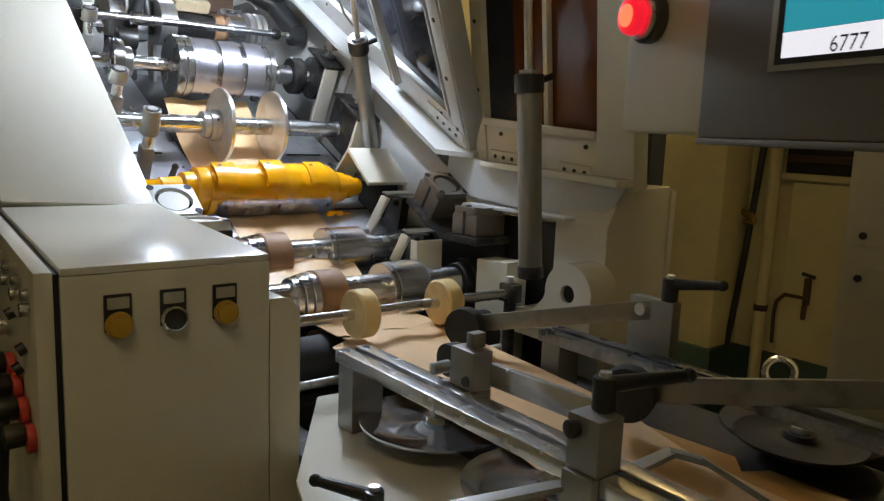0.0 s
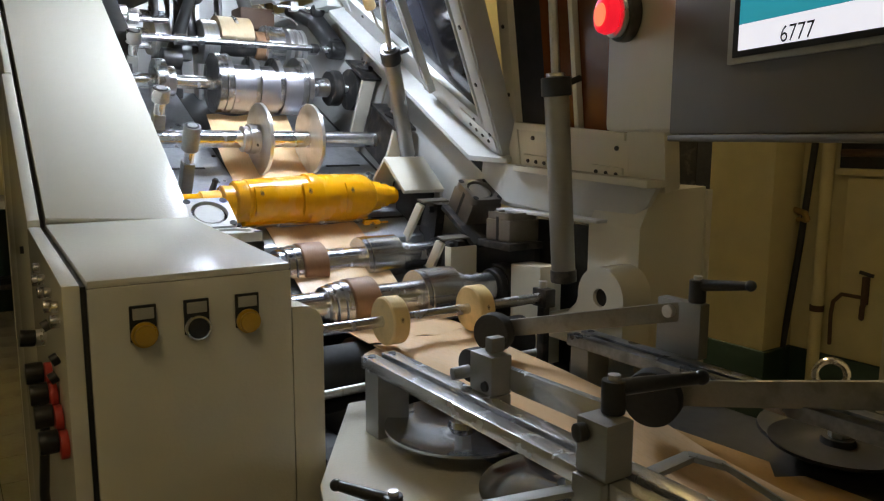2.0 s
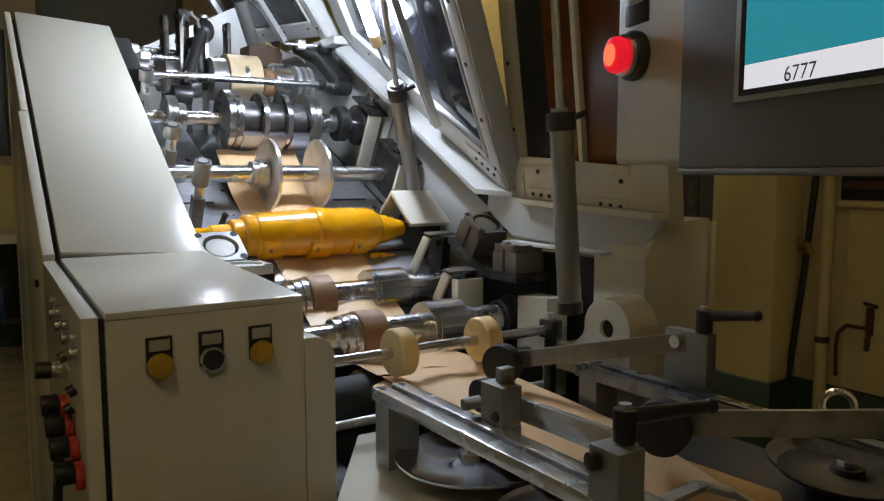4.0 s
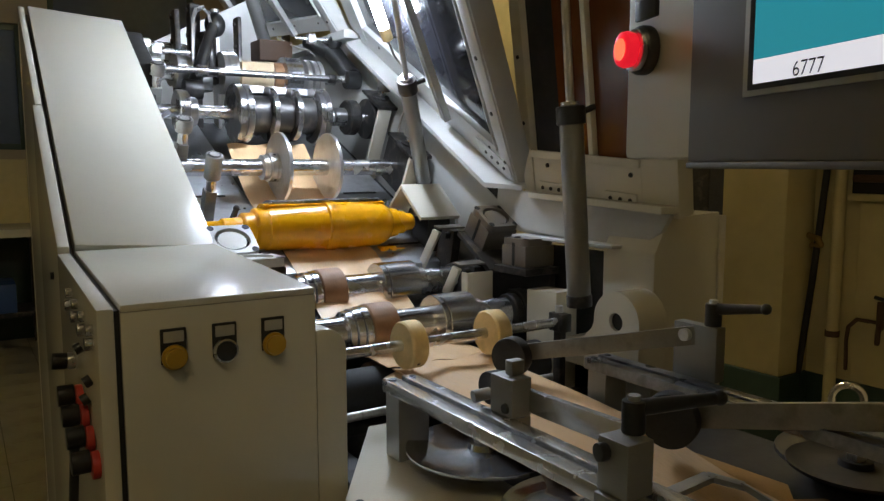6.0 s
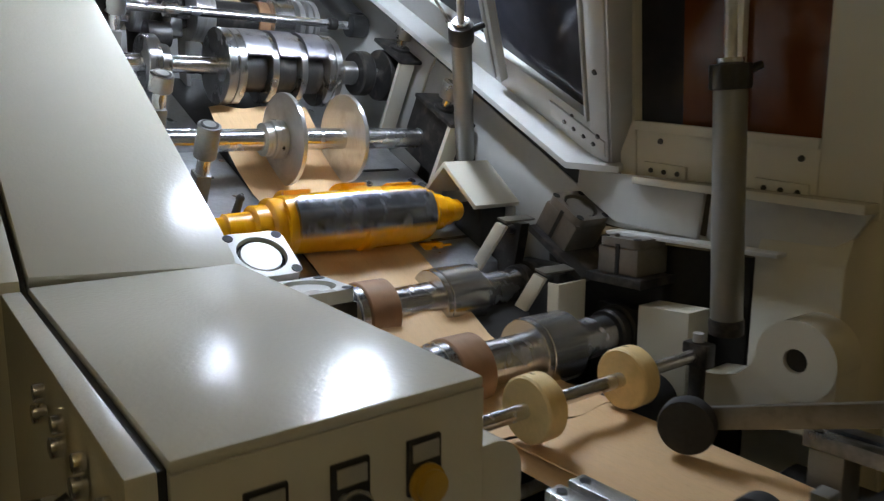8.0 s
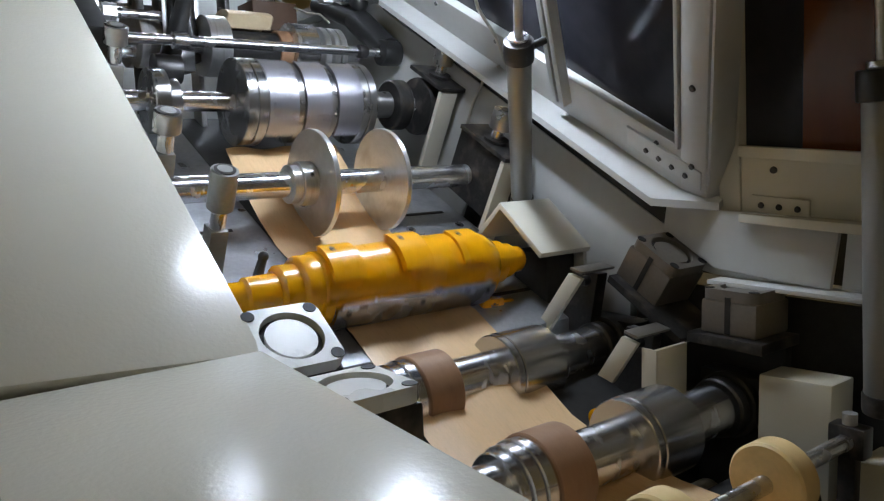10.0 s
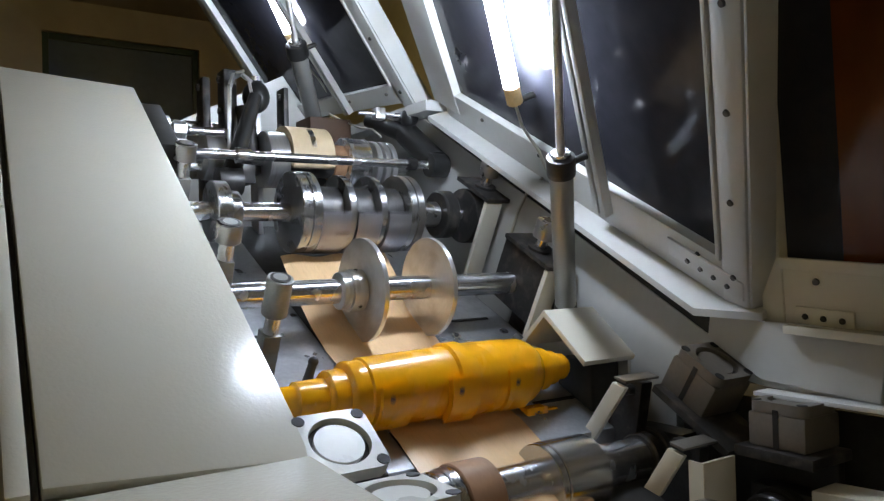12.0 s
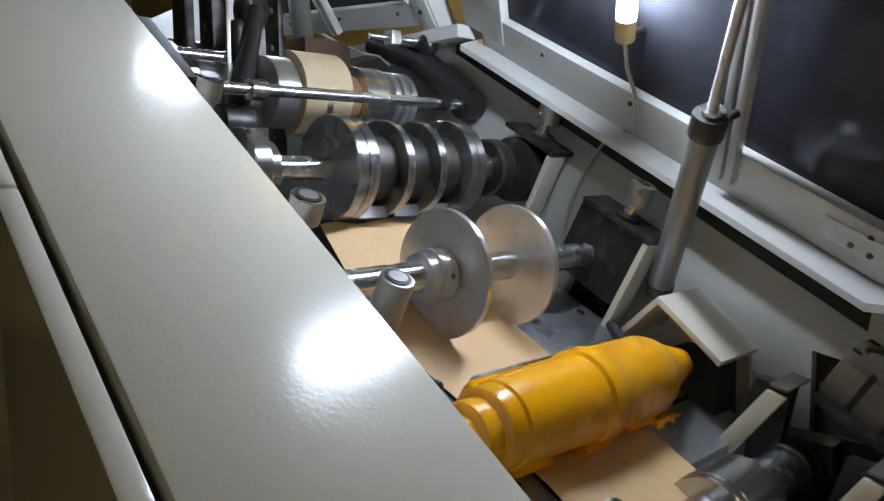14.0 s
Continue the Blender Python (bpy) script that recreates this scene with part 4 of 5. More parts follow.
# ---- brackets, clamps and cylinders round the rollers ----
def roof_bracket():
    b = thing("bearing_cover", (1.0, 1.55, 1.3), "white bent steel cover over the yellow roller's bearing", "bearing cover")
    prof = [(1.484, 1.327), (1.58, 1.404), (1.645, 1.345), (1.639, 1.339), (1.58, 1.3925), (1.489, 1.319)]
    part("roof", prism(B(), prof, "x", 0.948, 1.062, 0.001), M_CREAM, b)
    part("end_sheet", prism(B(), [(1.49, 1.16), (1.62, 1.16), (1.62, 1.355), (1.58, 1.388), (1.495, 1.32)], "x", 1.055, 1.062, 0), M_WHITE, b)
    bb = thing("roller_bearing", (1.0, 1.552, 1.25), "dark bearing block of the yellow roller", "bearing")
    part("block", box(B(), (0.985, 1.51, 1.2), (1.05, 1.59, 1.322), 0.004), M_DARK, bb)


roof_bracket()


def knurled_knob(k, p, way, r, h):
    p, way = Vector(p), Vector(way).normalized()
    part("clamp_knob", rod(B(), p + way * h * 0.4, p + way * h, r, 30, bevel=0.003), M_DIM_STEEL, k)
    part("socket", rod(B(), p + way * h, p + way * (h + 0.0008), r * 0.45, 16), M_BLACK, k)
    part("neck", rod(B(), p, p + way * h * 0.45, r * 0.55, 20), M_CHROME, k)
    part("washer", rod(B(), p, p + way * 0.005, r * 1.1, 24), M_DARKSTEEL, k)
    return k


def shaft_stand(y, z, x, label, w=0.07, round_=False):
    """White stand with a dark bearing block and a dark top plate, square to the slope."""
    s = thing("shaft_stand", (x + 0.03, y, z - 0.2), label, "bearing stand", "shaft stands")
    m = frame_matrix((x, y, z), SL, NS)
    # m: x along the slope, y up square to it, z towards the operator
    if round_:
        part("bearing", rod(B(), (x - 0.005, y, z), (x + 0.045, y, z), 0.058, 40, bevel=0.004), M_DARKSTEEL, s)
    else:
        part("bearing", slab(B(), m, (-w, -0.06, 0.002), (w * 0.85, 0.062, 0.06), 0.003), M_DARKSTEEL, s)
    part("top_plate", slab(B(), m, (-w - 0.013, 0.0625, -0.006), (w * 0.8, 0.071, 0.06), 0.002), M_DARKSTEEL, s)
    part("leg", slab(B(), m, (-w - 0.012, -0.19, -0.004), (-w - 0.001, 0.0615, 0.036), 0.002), M_CREAM, s, "cream flat bar leg")
    part("web", slab(B(), m, (-w * 0.6, -0.2, 0.0605), (w * 0.6, 0.03, 0.069), 0.002), M_DARKSTEEL, s)
    return m, s


(ma, sa) = shaft_stand(1.735, 1.452, 1.012, "white stand with a dark block holding the disc shaft")
knurled_knob(sa, ma @ Vector((-0.015, 0.0715, 0.024)), NS, 0.021, 0.06)
(mb, sb) = shaft_stand(1.925, 1.585, 1.03, "white stand with a round dark bearing holding the drum shaft", 0.06, True)
knurled_knob(sb, mb @ Vector((-0.01, 0.0715, 0.028)), NS, 0.021, 0.065)
# operator's side clamps, beside the cover
for x, y, z, h, r in ((0.496, 1.606, 1.474, 0.058, 0.0185), (0.461, 1.71, 1.556, 0.03, 0.0195), (0.452, 1.905, 1.70, 0.03, 0.018)):
    top = Vector((x, y, z))
    p = top - NS * h
    k = thing("clamp_pin", p, "grey round clamp pin beside the cover", "clamp pin", "clamp pins")
    part("sleeve", rod(B(), p, top, r, 32, bevel=0.002), M_DULLPIN if h > 0.05 else M_DIM_STEEL, k)
    part("rim", rod(B(), top, top + NS * 0.0012, r * 0.78, 28), M_DARKSTEEL, k)
    part("cap", rod(B(), top + NS * 0.0012, top + NS * 0.002, r * 0.55, 24), M_ALU, k)
    part("neck", rod(B(), p - NS * 0.03, p, r * 0.6, 20), M_CHROME, k)
    part("foot", slab(B(), frame_matrix(p - NS * 0.03, SL, NS), (-0.014, -0.09, -0.014), (0.014, -0.0005, 0.012), 0.003), M_DULLPIN, k)
sd = thing("inner_side_plate", (0.42, 1.8, 0.9), "grey steel side plate beside the cover", "side plate")
part("plate", prism(B(), [(1.3, 0.95), (2.5, 0.95), (2.5, 1.70), (2.1, 1.70), (1.45, 1.30), (1.3, 1.25)], "x", 0.406, 0.424, 0.002), M_ALU, sd)


def handle_lever(name, p, way, length, label, up=(0, 0, 1), group="clamp levers"):
    """A black clamping lever: hub, tapering arm, steel stud."""
    p, way, up = Vector(p), Vector(way).normalized(), Vector(up).normalized()
    k = thing(name, p, label, "clamp lever", group)
    part("hub", rod(B(), p, p + up * 0.032, 0.0115, 24, bevel=0.002), M_BLACK, k)
    part("stud", rod(B(), p + up * 0.032, p + up * 0.037, 0.006, 16), M_STEEL, k)
    bm = B()
    rod(bm, p + up * 0.024, p + up * 0.030 + way * length, 0.0085, 16, 0.006)
    bmesh.ops.create_uvsphere(bm, u_segments=16, v_segments=10, radius=0.0075, matrix=Matrix.Translation(p + up * 0.030 + way * length))
    part("arm", bm, M_BLACK, k)
    return k


handle_lever("clamp_lever", (0.515, 1.60, 1.285), (0.4, 0.15, 0.85), 0.05, "black clamping lever standing on the guide plate", NS)


def compact_cylinder(name, top, tilt, size, h, label, mat, mat_top):
    """A square compact cylinder with corner bolts and a round recessed cap."""
    top = Vector(top)
    c = thing(name, top - Vector((0, 0, h)), label, "air cylinder", "compact cylinders")
    m = Matrix.Translation(top) @ pose(0, 0, 0, tilt, 0, 0)
    s = size / 2
    part("body", slab(B(), m, (-s, -s, -h), (s, s, -0.015), 0.004), mat, c)
    part("groove", slab(B(), m, (-s - 0.0008, -0.004, -h + 0.002), (-s + 0.001, 0.004, -0.009), 0), M_BLACK, c)
    bm = B()
    # square cap with a round recess
    n = 40
    outer, inner, deep = [], [], []
    for i in range(n):
        a = 2 * math.pi * i / n
        ca, sa = math.cos(a), math.sin(a)
        k = s / max(abs(ca), abs(sa))
        k = min(k, s * 1.28)
        outer.append(bm.verts.new(m @ Vector((ca * k, sa * k, 0))))
        inner.append(bm.verts.new(m @ Vector((ca * s * 0.78, sa * s * 0.78, 0))))
        deep.append(bm.verts.new(m @ Vector((ca * s * 0.77, sa * s * 0.77, -0.0095))))
    base = [bm.verts.new(v.co - (m.to_3x3() @ Vector((0, 0, 0.0149)))) for v in outer]
    for i in range(n):
        j = (i + 1) % n
        bm.faces.new((outer[i], outer[j], inner[j], inner[i]))
        bm.faces.new((inner[i], inner[j], deep[j], deep[i]))
        bm.faces.new((outer[i], outer[j], base[j], base[i]))
    bm.faces.new(deep)
    bm.faces.new(base)
    part("cap", bm, mat_top, c)
    # dark ring puts shade on the floor of the recess
    part("recess_shade", rod(B(), m @ Vector((0, 0, -0.0094)), m @ Vector((0, 0, -0.0084)), s * 0.765, 40), M_RUBBER, c)
    part("disc", rod(B(), m @ Vector((0, 0, -0.0083)), m @ Vector((0, 0, -0.0035)), s * 0.63, 40), mat_top, c)
    for u in (-1, 1):
        for v in (-1, 1):
            part("bolt", rod(B(), m @ Vector((u * s * 0.8, v * s * 0.8, 0)), m @ Vector((u * s * 0.8, v * s * 0.8, 0.0008)), 0.0068, 14), M_RUBBER, c)
    return c


compact_cylinder("air_cylinder", (0.4335, 1.297, 1.318), 33, 0.082, 0.06, "white topped square air cylinder beside the cover", M_DARKSTEEL, M_CAPS)
compact_cylinder("air_cylinder", (0.434, 1.182, 1.297), 0, 0.082, 0.06, "white topped square air cylinder beside the cover", M_DARKSTEEL, M_CAPS)
# far side pair takes the shade of the ledge in its colour
compact_cylinder("air_cylinder", (1.044, 1.313, 1.337), 31, 0.082, 0.07, "grey aluminium square air cylinder under the side frame, tilted", M_SHADED_ALU, M_SHADED_ALU)
compact_cylinder("air_cylinder", (1.042, 1.196, 1.297), 0, 0.08, 0.06, "grey aluminium square air cylinder under the side frame", M_SHADED_ALU, M_SHADED_ALU)
cs = thing("cylinder_shelf", (1.04, 1.2, 1.0), "dark steel shelf carrying the square air cylinders", "bracket")
part("plate", box(B(), (0.99, 1.14, 1.222), (1.081, 1.25, 1.2365), 0.002), M_DARKSTEEL, cs)
part("tilted_plate", prism(B(), [(1.26, 1.215), (1.385, 1.29), (1.38, 1.30), (1.255, 1.225)], "x", 0.985, 1.081, 0.001), M_DARKSTEEL, cs)
part("rib", box(B(), (1.065, 1.15, 1.0), (1.081, 1.38, 1.2215), 0.002), M_DARK, cs)
cl = thing("cylinder_shelf", (0.43, 1.2, 1.0), "dark steel shelf beside the cover carrying air cylinders", "bracket")
part("plate", box(B(), (0.406, 1.13, 1.215), (0.478, 1.235, 1.2365), 0.002), M_DARKSTEEL, cl)


def angled_guard(top, foot, x0, x1, label):
    """A cream flat bar leaning between the rollers' ends, with a dark cheek behind it and a bent top."""
    (y0, z0), (y1, z1) = top, foot
    g = thing("roller_guard", (x0, y1, z1 - 0.05), label, "guard plate", "roller guards")
    prof = [(y0, z0), (y0 + 0.026, z0 + 0.006), (y1 + 0.03, z1 + 0.002), (y1 + 0.004, z1 - 0.004)]
    # darker enamel than the cover, for the shade below the cylinders
    part("bar", prism(B(), prof, "x", x0, x0 + 0.008, 0.001), M_BOX, g)
    part("bent_top", prism(B(), [(y0, z0 + 0.0065), (y0 + 0.022, z0 + 0.0115), (y0 + 0.022, z0 + 0.0155), (y0 - 0.002, z0 + 0.0105)], "x", x0, x1, 0.001), M_SHADED_ALU, g)
    part("cheek", prism(B(), [(y0 + 0.012, z0), (y0 + 0.06, z0 + 0.006), (y1 + 0.045, z1 - 0.01), (y1 + 0.03, 1.001), (y1 + 0.005, 1.001)], "x", x0 + 0.05, x1, 0.002), M_DARKSTEEL, g)
    part("pivot", bolt(B(), (x0 + 0.05, y0 + 0.035, z0 - 0.012), (-1, 0, 0), 0.009, 0.012), M_BLACK, g)


angled_guard((1.397, 1.297), (1.463, 1.211), 0.943, 1.016, "cream bent guard plate beside the upper feed roller")
angled_guard((1.273, 1.227), (1.312, 1.168), 0.915, 0.985, "cream bent guard plate beside the lower feed roller")
g2 = thing("roller_guard", (0.95, 1.246, 1.1), "cream upright guard plate by the lower feed roller", "guard plate", "roller guards")
# same darkened enamel, again for shade
part("plate", box(B(), (0.921, 1.2445, 1.125), (0.985, 1.2505, 1.223), 0.002), M_BOX, g2)
part("edge_fold", box(B(), (0.918, 1.2445, 1.125), (0.9205, 1.268, 1.223), 0.0008), M_BOX, g2)
yt = thing("stop_tab", (0.9, 1.56, 1.24), "small yellow stop tab on the bed", "stop")
part("tab", box(B(), (0.862, 1.525, 1.242), (0.905, 1.548, 1.258), 0.003), M_YELLOW, yt)
part("tip", box(B(), (0.9055, 1.53, 1.242), (0.93, 1.544, 1.252), 0.002), M_YELLOW, yt)
y2 = thing("stop_tab", (0.86, 1.3, 1.13), "small yellow round stop by the lower roller", "stop")
part("tab", rod(B(), (0.862, 1.3, 1.13), (0.88, 1.3, 1.13), 0.013, 18, bevel=0.003), M_YELLOW, y2)
hk = thing("hose_loop", (1.0, 1.65, 1.36), "black hose loop lying behind the bearing cover", "hose")
part("hose", tube_path(B(), [(0.93, 1.60, 1.30), (0.94, 1.635, 1.335), (0.955, 1.66, 1.35), (0.975, 1.66, 1.335), (0.985, 1.64, 1.31)], 0.009), M_RUBBER, hk)
wl = thing("white_cable", (1.06, 1.7, 1.6), "thin white cable curving down the side frame", "cable")
part("cable", tube_path(B(), [(1.07, 1.842, 1.43), (1.075, 1.839, 1.485), (1.075, 1.828, 1.525), (1.075, 1.796, 1.583), (1.075, 1.757, 1.632), (1.076, 1.72, 1.645)], 0.003), M_LABEL, wl)


# ---- upper rod and rear rollers ----
def rear_rollers():
    r = thing("guide_rod", (0.74, 2.055, 1.69), "polished guide rod between black arms above the drum", "guide rod")
    part("rod", rod(B(), (0.45, 2.052, 1.706), (1.06, 2.058, 1.709), 0.0095, 24), M_CHROME, r)
    part("collar", rod(B(), (0.585, 2.053, 1.706), (0.612, 2.053, 1.706), 0.0165, 24, bevel=0.002), M_CHROME, r)
    part("collar", rod(B(), (0.975, 2.055, 1.7085), (0.995, 2.055, 1.7085), 0.014, 24, bevel=0.002), M_DARKSTEEL, r)
    part("end_clamp", rod(B(), (1.03, 2.056, 1.709), (1.075, 2.056, 1.709), 0.028, 24, bevel=0.004), M_BLACK, r)
    arm = thing("black_arm", (1.06, 2.12, 1.7), "black cast arm with a ball joint holding the guide rod", "arm")
    bm = B()
    rod(bm, (1.055, 2.06, 1.715), (1.05, 2.18, 1.80), 0.03, 20, 0.03)
    rod(bm, (1.05, 2.18, 1.80), (1.01, 2.30, 1.85), 0.024, 20, 0.018)
    part("casting", bm, M_BLACK, arm)
    bm = B()
    bmesh.ops.create_uvsphere(bm, u_segments=20, v_segments=12, radius=0.023, matrix=Matrix.Translation((1.045, 2.16, 1.835)))
    part("ball_knob", bm, M_BLACK, arm)
    part("pin", rod(B(), (0.93, 2.2, 1.845), (1.04, 2.165, 1.84), 0.006, 14), M_CHROME, arm)
    part("pin_block", box(B(), (0.965, 2.175, 1.83), (0.99, 2.2, 1.858), 0.003), M_STEEL, arm)
    y, z = 2.2, 1.722
    t = turner("rear_roller", y, z, "rear steel roller with a tan part sleeve", W0, -W0 * 11.5 + 5)
    part("shaft", lathe(B(), [(0.45, 0.016), (1.06, 0.016)], y, z, 32), M_CHROME, t)
    part("disc", drum(B(), 0.69, 0.735, 0.062, y, z, 0.0015, 56), M_STEEL, t)
    part("sleeve", sector(B(), 0.7355, 0.832, 0.045, 0.076, -88, 84, y, z, 30), M_TAN, t, "tan rubber part sleeve")
    clip = part("sleeve_clip", sector(B(), 0.778, 0.79, 0.0755, 0.0785, 12, 48, y, z, 6), M_CHROME, t, "small bright clip on the sleeve")
    for a in (20, 40):
        way = Vector((0, -math.sin(radians(a)), math.cos(radians(a))))
        part("screw", rod(B(), Vector((0.784, y, z)) + way * 0.078, Vector((0.784, y, z)) + way * 0.0795, 0.0035, 10), M_BLACK, clip)
    part("core", drum(B(), 0.7355, 0.88, 0.036, y, z, 0.0015, 40), M_DARKSTEEL, t)
    part("cup", drum(B(), 0.85, 0.88, 0.042, y, z, 0.002, 48), M_LEATHER, t)
    part("disc", drum(B(), 0.8805, 0.935, 0.06, y, z, 0.0015, 56), M_CHROME, t)
    for x in (0.95, 0.972, 0.99):
        part("rim_disc", drum(B(), x, x + 0.014, 0.056, y, z, 0.0015, 48), M_STEEL, t)
    part("disc", drum(B(), 0.56, 0.60, 0.05, y, z, 0.0015, 48), M_STEEL, t)
    y, z = 2.42, 1.76
    t = turner("rear_roller", y, z, "second rear steel roller with narrow discs", W0, 60)
    part("shaft", lathe(B(), [(0.45, 0.018), (1.06, 0.018)], y, z, 32), M_CHROME, t)
    for x in (0.6, 0.7, 0.78, 0.95):
        part("disc", drum(B(), x, x + 0.02, 0.062, y, z, 0.0015, 48), M_STEEL, t)
    # flat steel hangers with a black ball handle
    for x, y, top, w, mat in ((0.575, 2.26, 1.9, 0.018, M_DARKSTEEL), (0.618, 2.25, 1.92, 0.03, M_DARKSTEEL), (0.70, 2.28, 1.90, 0.012, M_STEEL), (0.775, 2.3, 1.905, 0.012, M_DARKSTEEL)):
        h = thing("hanger_plate", (x, y, 1.7), "flat steel hanger standing among the rear rollers", "hanger", "hangers")
        part("plate", box(B(), (x, y - 0.025, 1.56), (x + w, y + 0.025, top), 0.006), mat, h)
        screws(h, [(x, y, top - 0.02), (x, y, top - 0.09)], (-1, 0, 0), 0.008, 0.006, name="bolt")
    st = thing("strap_bracket", (0.64, 2.2, 1.7), "arched flat steel strap standing beside the ball handle", "bracket")
    bm = B()
    pts = [Vector(p) for p in ((0.60, 2.14, 1.70), (0.605, 2.145, 1.86), (0.615, 2.15, 1.885), (0.635, 2.16, 1.895), (0.655, 2.17, 1.885), (0.662, 2.175, 1.86), (0.64, 2.165, 1.70))]
    for a, b in zip(pts, pts[1:]):
        slab(bm, frame_matrix(a, b - a, (0.4, 0.9, 0)), (-0.001, -0.012, -0.003), ((b - a).length + 0.001, 0.012, 0.003), 0.0008)
    part("strap", bm, M_STEEL, st)
    part("clamp_block", box(B(), (0.598, 2.125, 1.66), (0.65, 2.18, 1.6995), 0.003), M_DARKSTEEL, st)
    sa2 = thing("swing_arm", (0.62, 2.12, 1.7), "black swing arm reaching up beside the rear rollers", "arm")
    bm = B()
    rod(bm, (0.585, 2.10, 1.66), (0.665, 2.16, 1.85), 0.02, 18, 0.014)
    part("casting", bm, M_BLACK, sa2)
    part("hub", rod(B(), (0.56, 2.10, 1.66), (0.61, 2.10, 1.66), 0.028, 24, bevel=0.003), M_DARKSTEEL, sa2)
    bh = thing("ball_handle", (0.686, 2.22, 1.83), "black ball handle on a steel stem", "handle")
    bm = B()
    bmesh.ops.create_uvsphere(bm, u_segments=24, v_segments=14, radius=0.03, matrix=Matrix.Translation((0.688, 2.22, 1.862)) @ Matrix.Diagonal((1, 1, 1.2, 1)))
    part("ball", bm, M_BLACK, bh)
    part("stem", rod(B(), (0.688, 2.22, 1.69), (0.66, 2.23, 1.84), 0.016, 18, 0.02), M_DARKSTEEL, bh)
    part("cap", rod(B(), (0.688, 2.22, 1.896), (0.688, 2.22, 1.906), 0.014, 18), M_CHROME, bh)
    bx = thing("brown_box", (0.9, 2.36, 1.79), "dark brown card box at the rear rollers", "box")
    part("box", box(B(), (0.855, 2.31, 1.785), (0.965, 2.4, 1.85), 0.003), M_BROWNBOX, bx)
    part("stand", box(B(), (0.88, 2.34, 1.6), (0.91, 2.37, 1.7845), 0.002), M_DARKSTEEL, bx)
    for x0, x1, y, z in ((0.43, 0.60, 2.15, 1.765), (0.43, 0.62, 2.28, 1.80), (0.43, 0.6, 2.2, 1.70)):
        q = thing("short_rod", (x0, y, z), "short polished rod beside the cover", "rod", "short rods")
        part("rod", rod(B(), (x0, y, z), (x1, y, z), 0.0095, 20), M_CHROME, q)
        part("nut", rod(B(), (x0 + 0.06, y, z), (x0 + 0.085, y, z), 0.017, 6, bevel=0.001), M_STEEL, q)
    kk = thing("side_block", (0.44, 2.02, 1.6), "dark machined block on the side plate", "block")
    part("block", prism(B(), [(1.93, 1.6), (2.1, 1.6), (2.1, 1.80), (2.07, 1.795), (1.93, 1.70)], "x", 0.406, 0.45, 0.003), M_DARK, kk)
    part("lug", box(B(), (0.4505, 1.98, 1.66), (0.475, 2.02, 1.72), 0.003), M_STEEL, kk)
    ex = thing("green_indicator", (1.2, 2.95, 2.0), "small green lit indicator behind the rear hood", "indicator")
    part("housing", box(B(), (1.16, 2.96, 2.09), (1.25, 3.0, 2.21), 0.004), M_WHITE, ex)
    part("lens", box(B(), (1.17, 2.952, 2.095), (1.24, 2.9595, 2.145), 0.003), M_GREENGLOW, ex)
    part("arm", box(B(), (1.19, 2.965, 0.0), (1.22, 2.99, 2.09), 0.003), M_DARKSTEEL, ex)
    tw = thing("thin_lead", (0.95, 2.3, 1.8), "thin pale lead curling over the rear rollers", "cable")
    part("lead", tube_path(B(), [(0.93, 2.36, 1.87), (0.95, 2.33, 1.85), (0.975, 2.28, 1.825), (1.0, 2.26, 1.82), (1.01, 2.24, 1.80)], 0.0025), M_LABEL, tw)


rear_rollers()


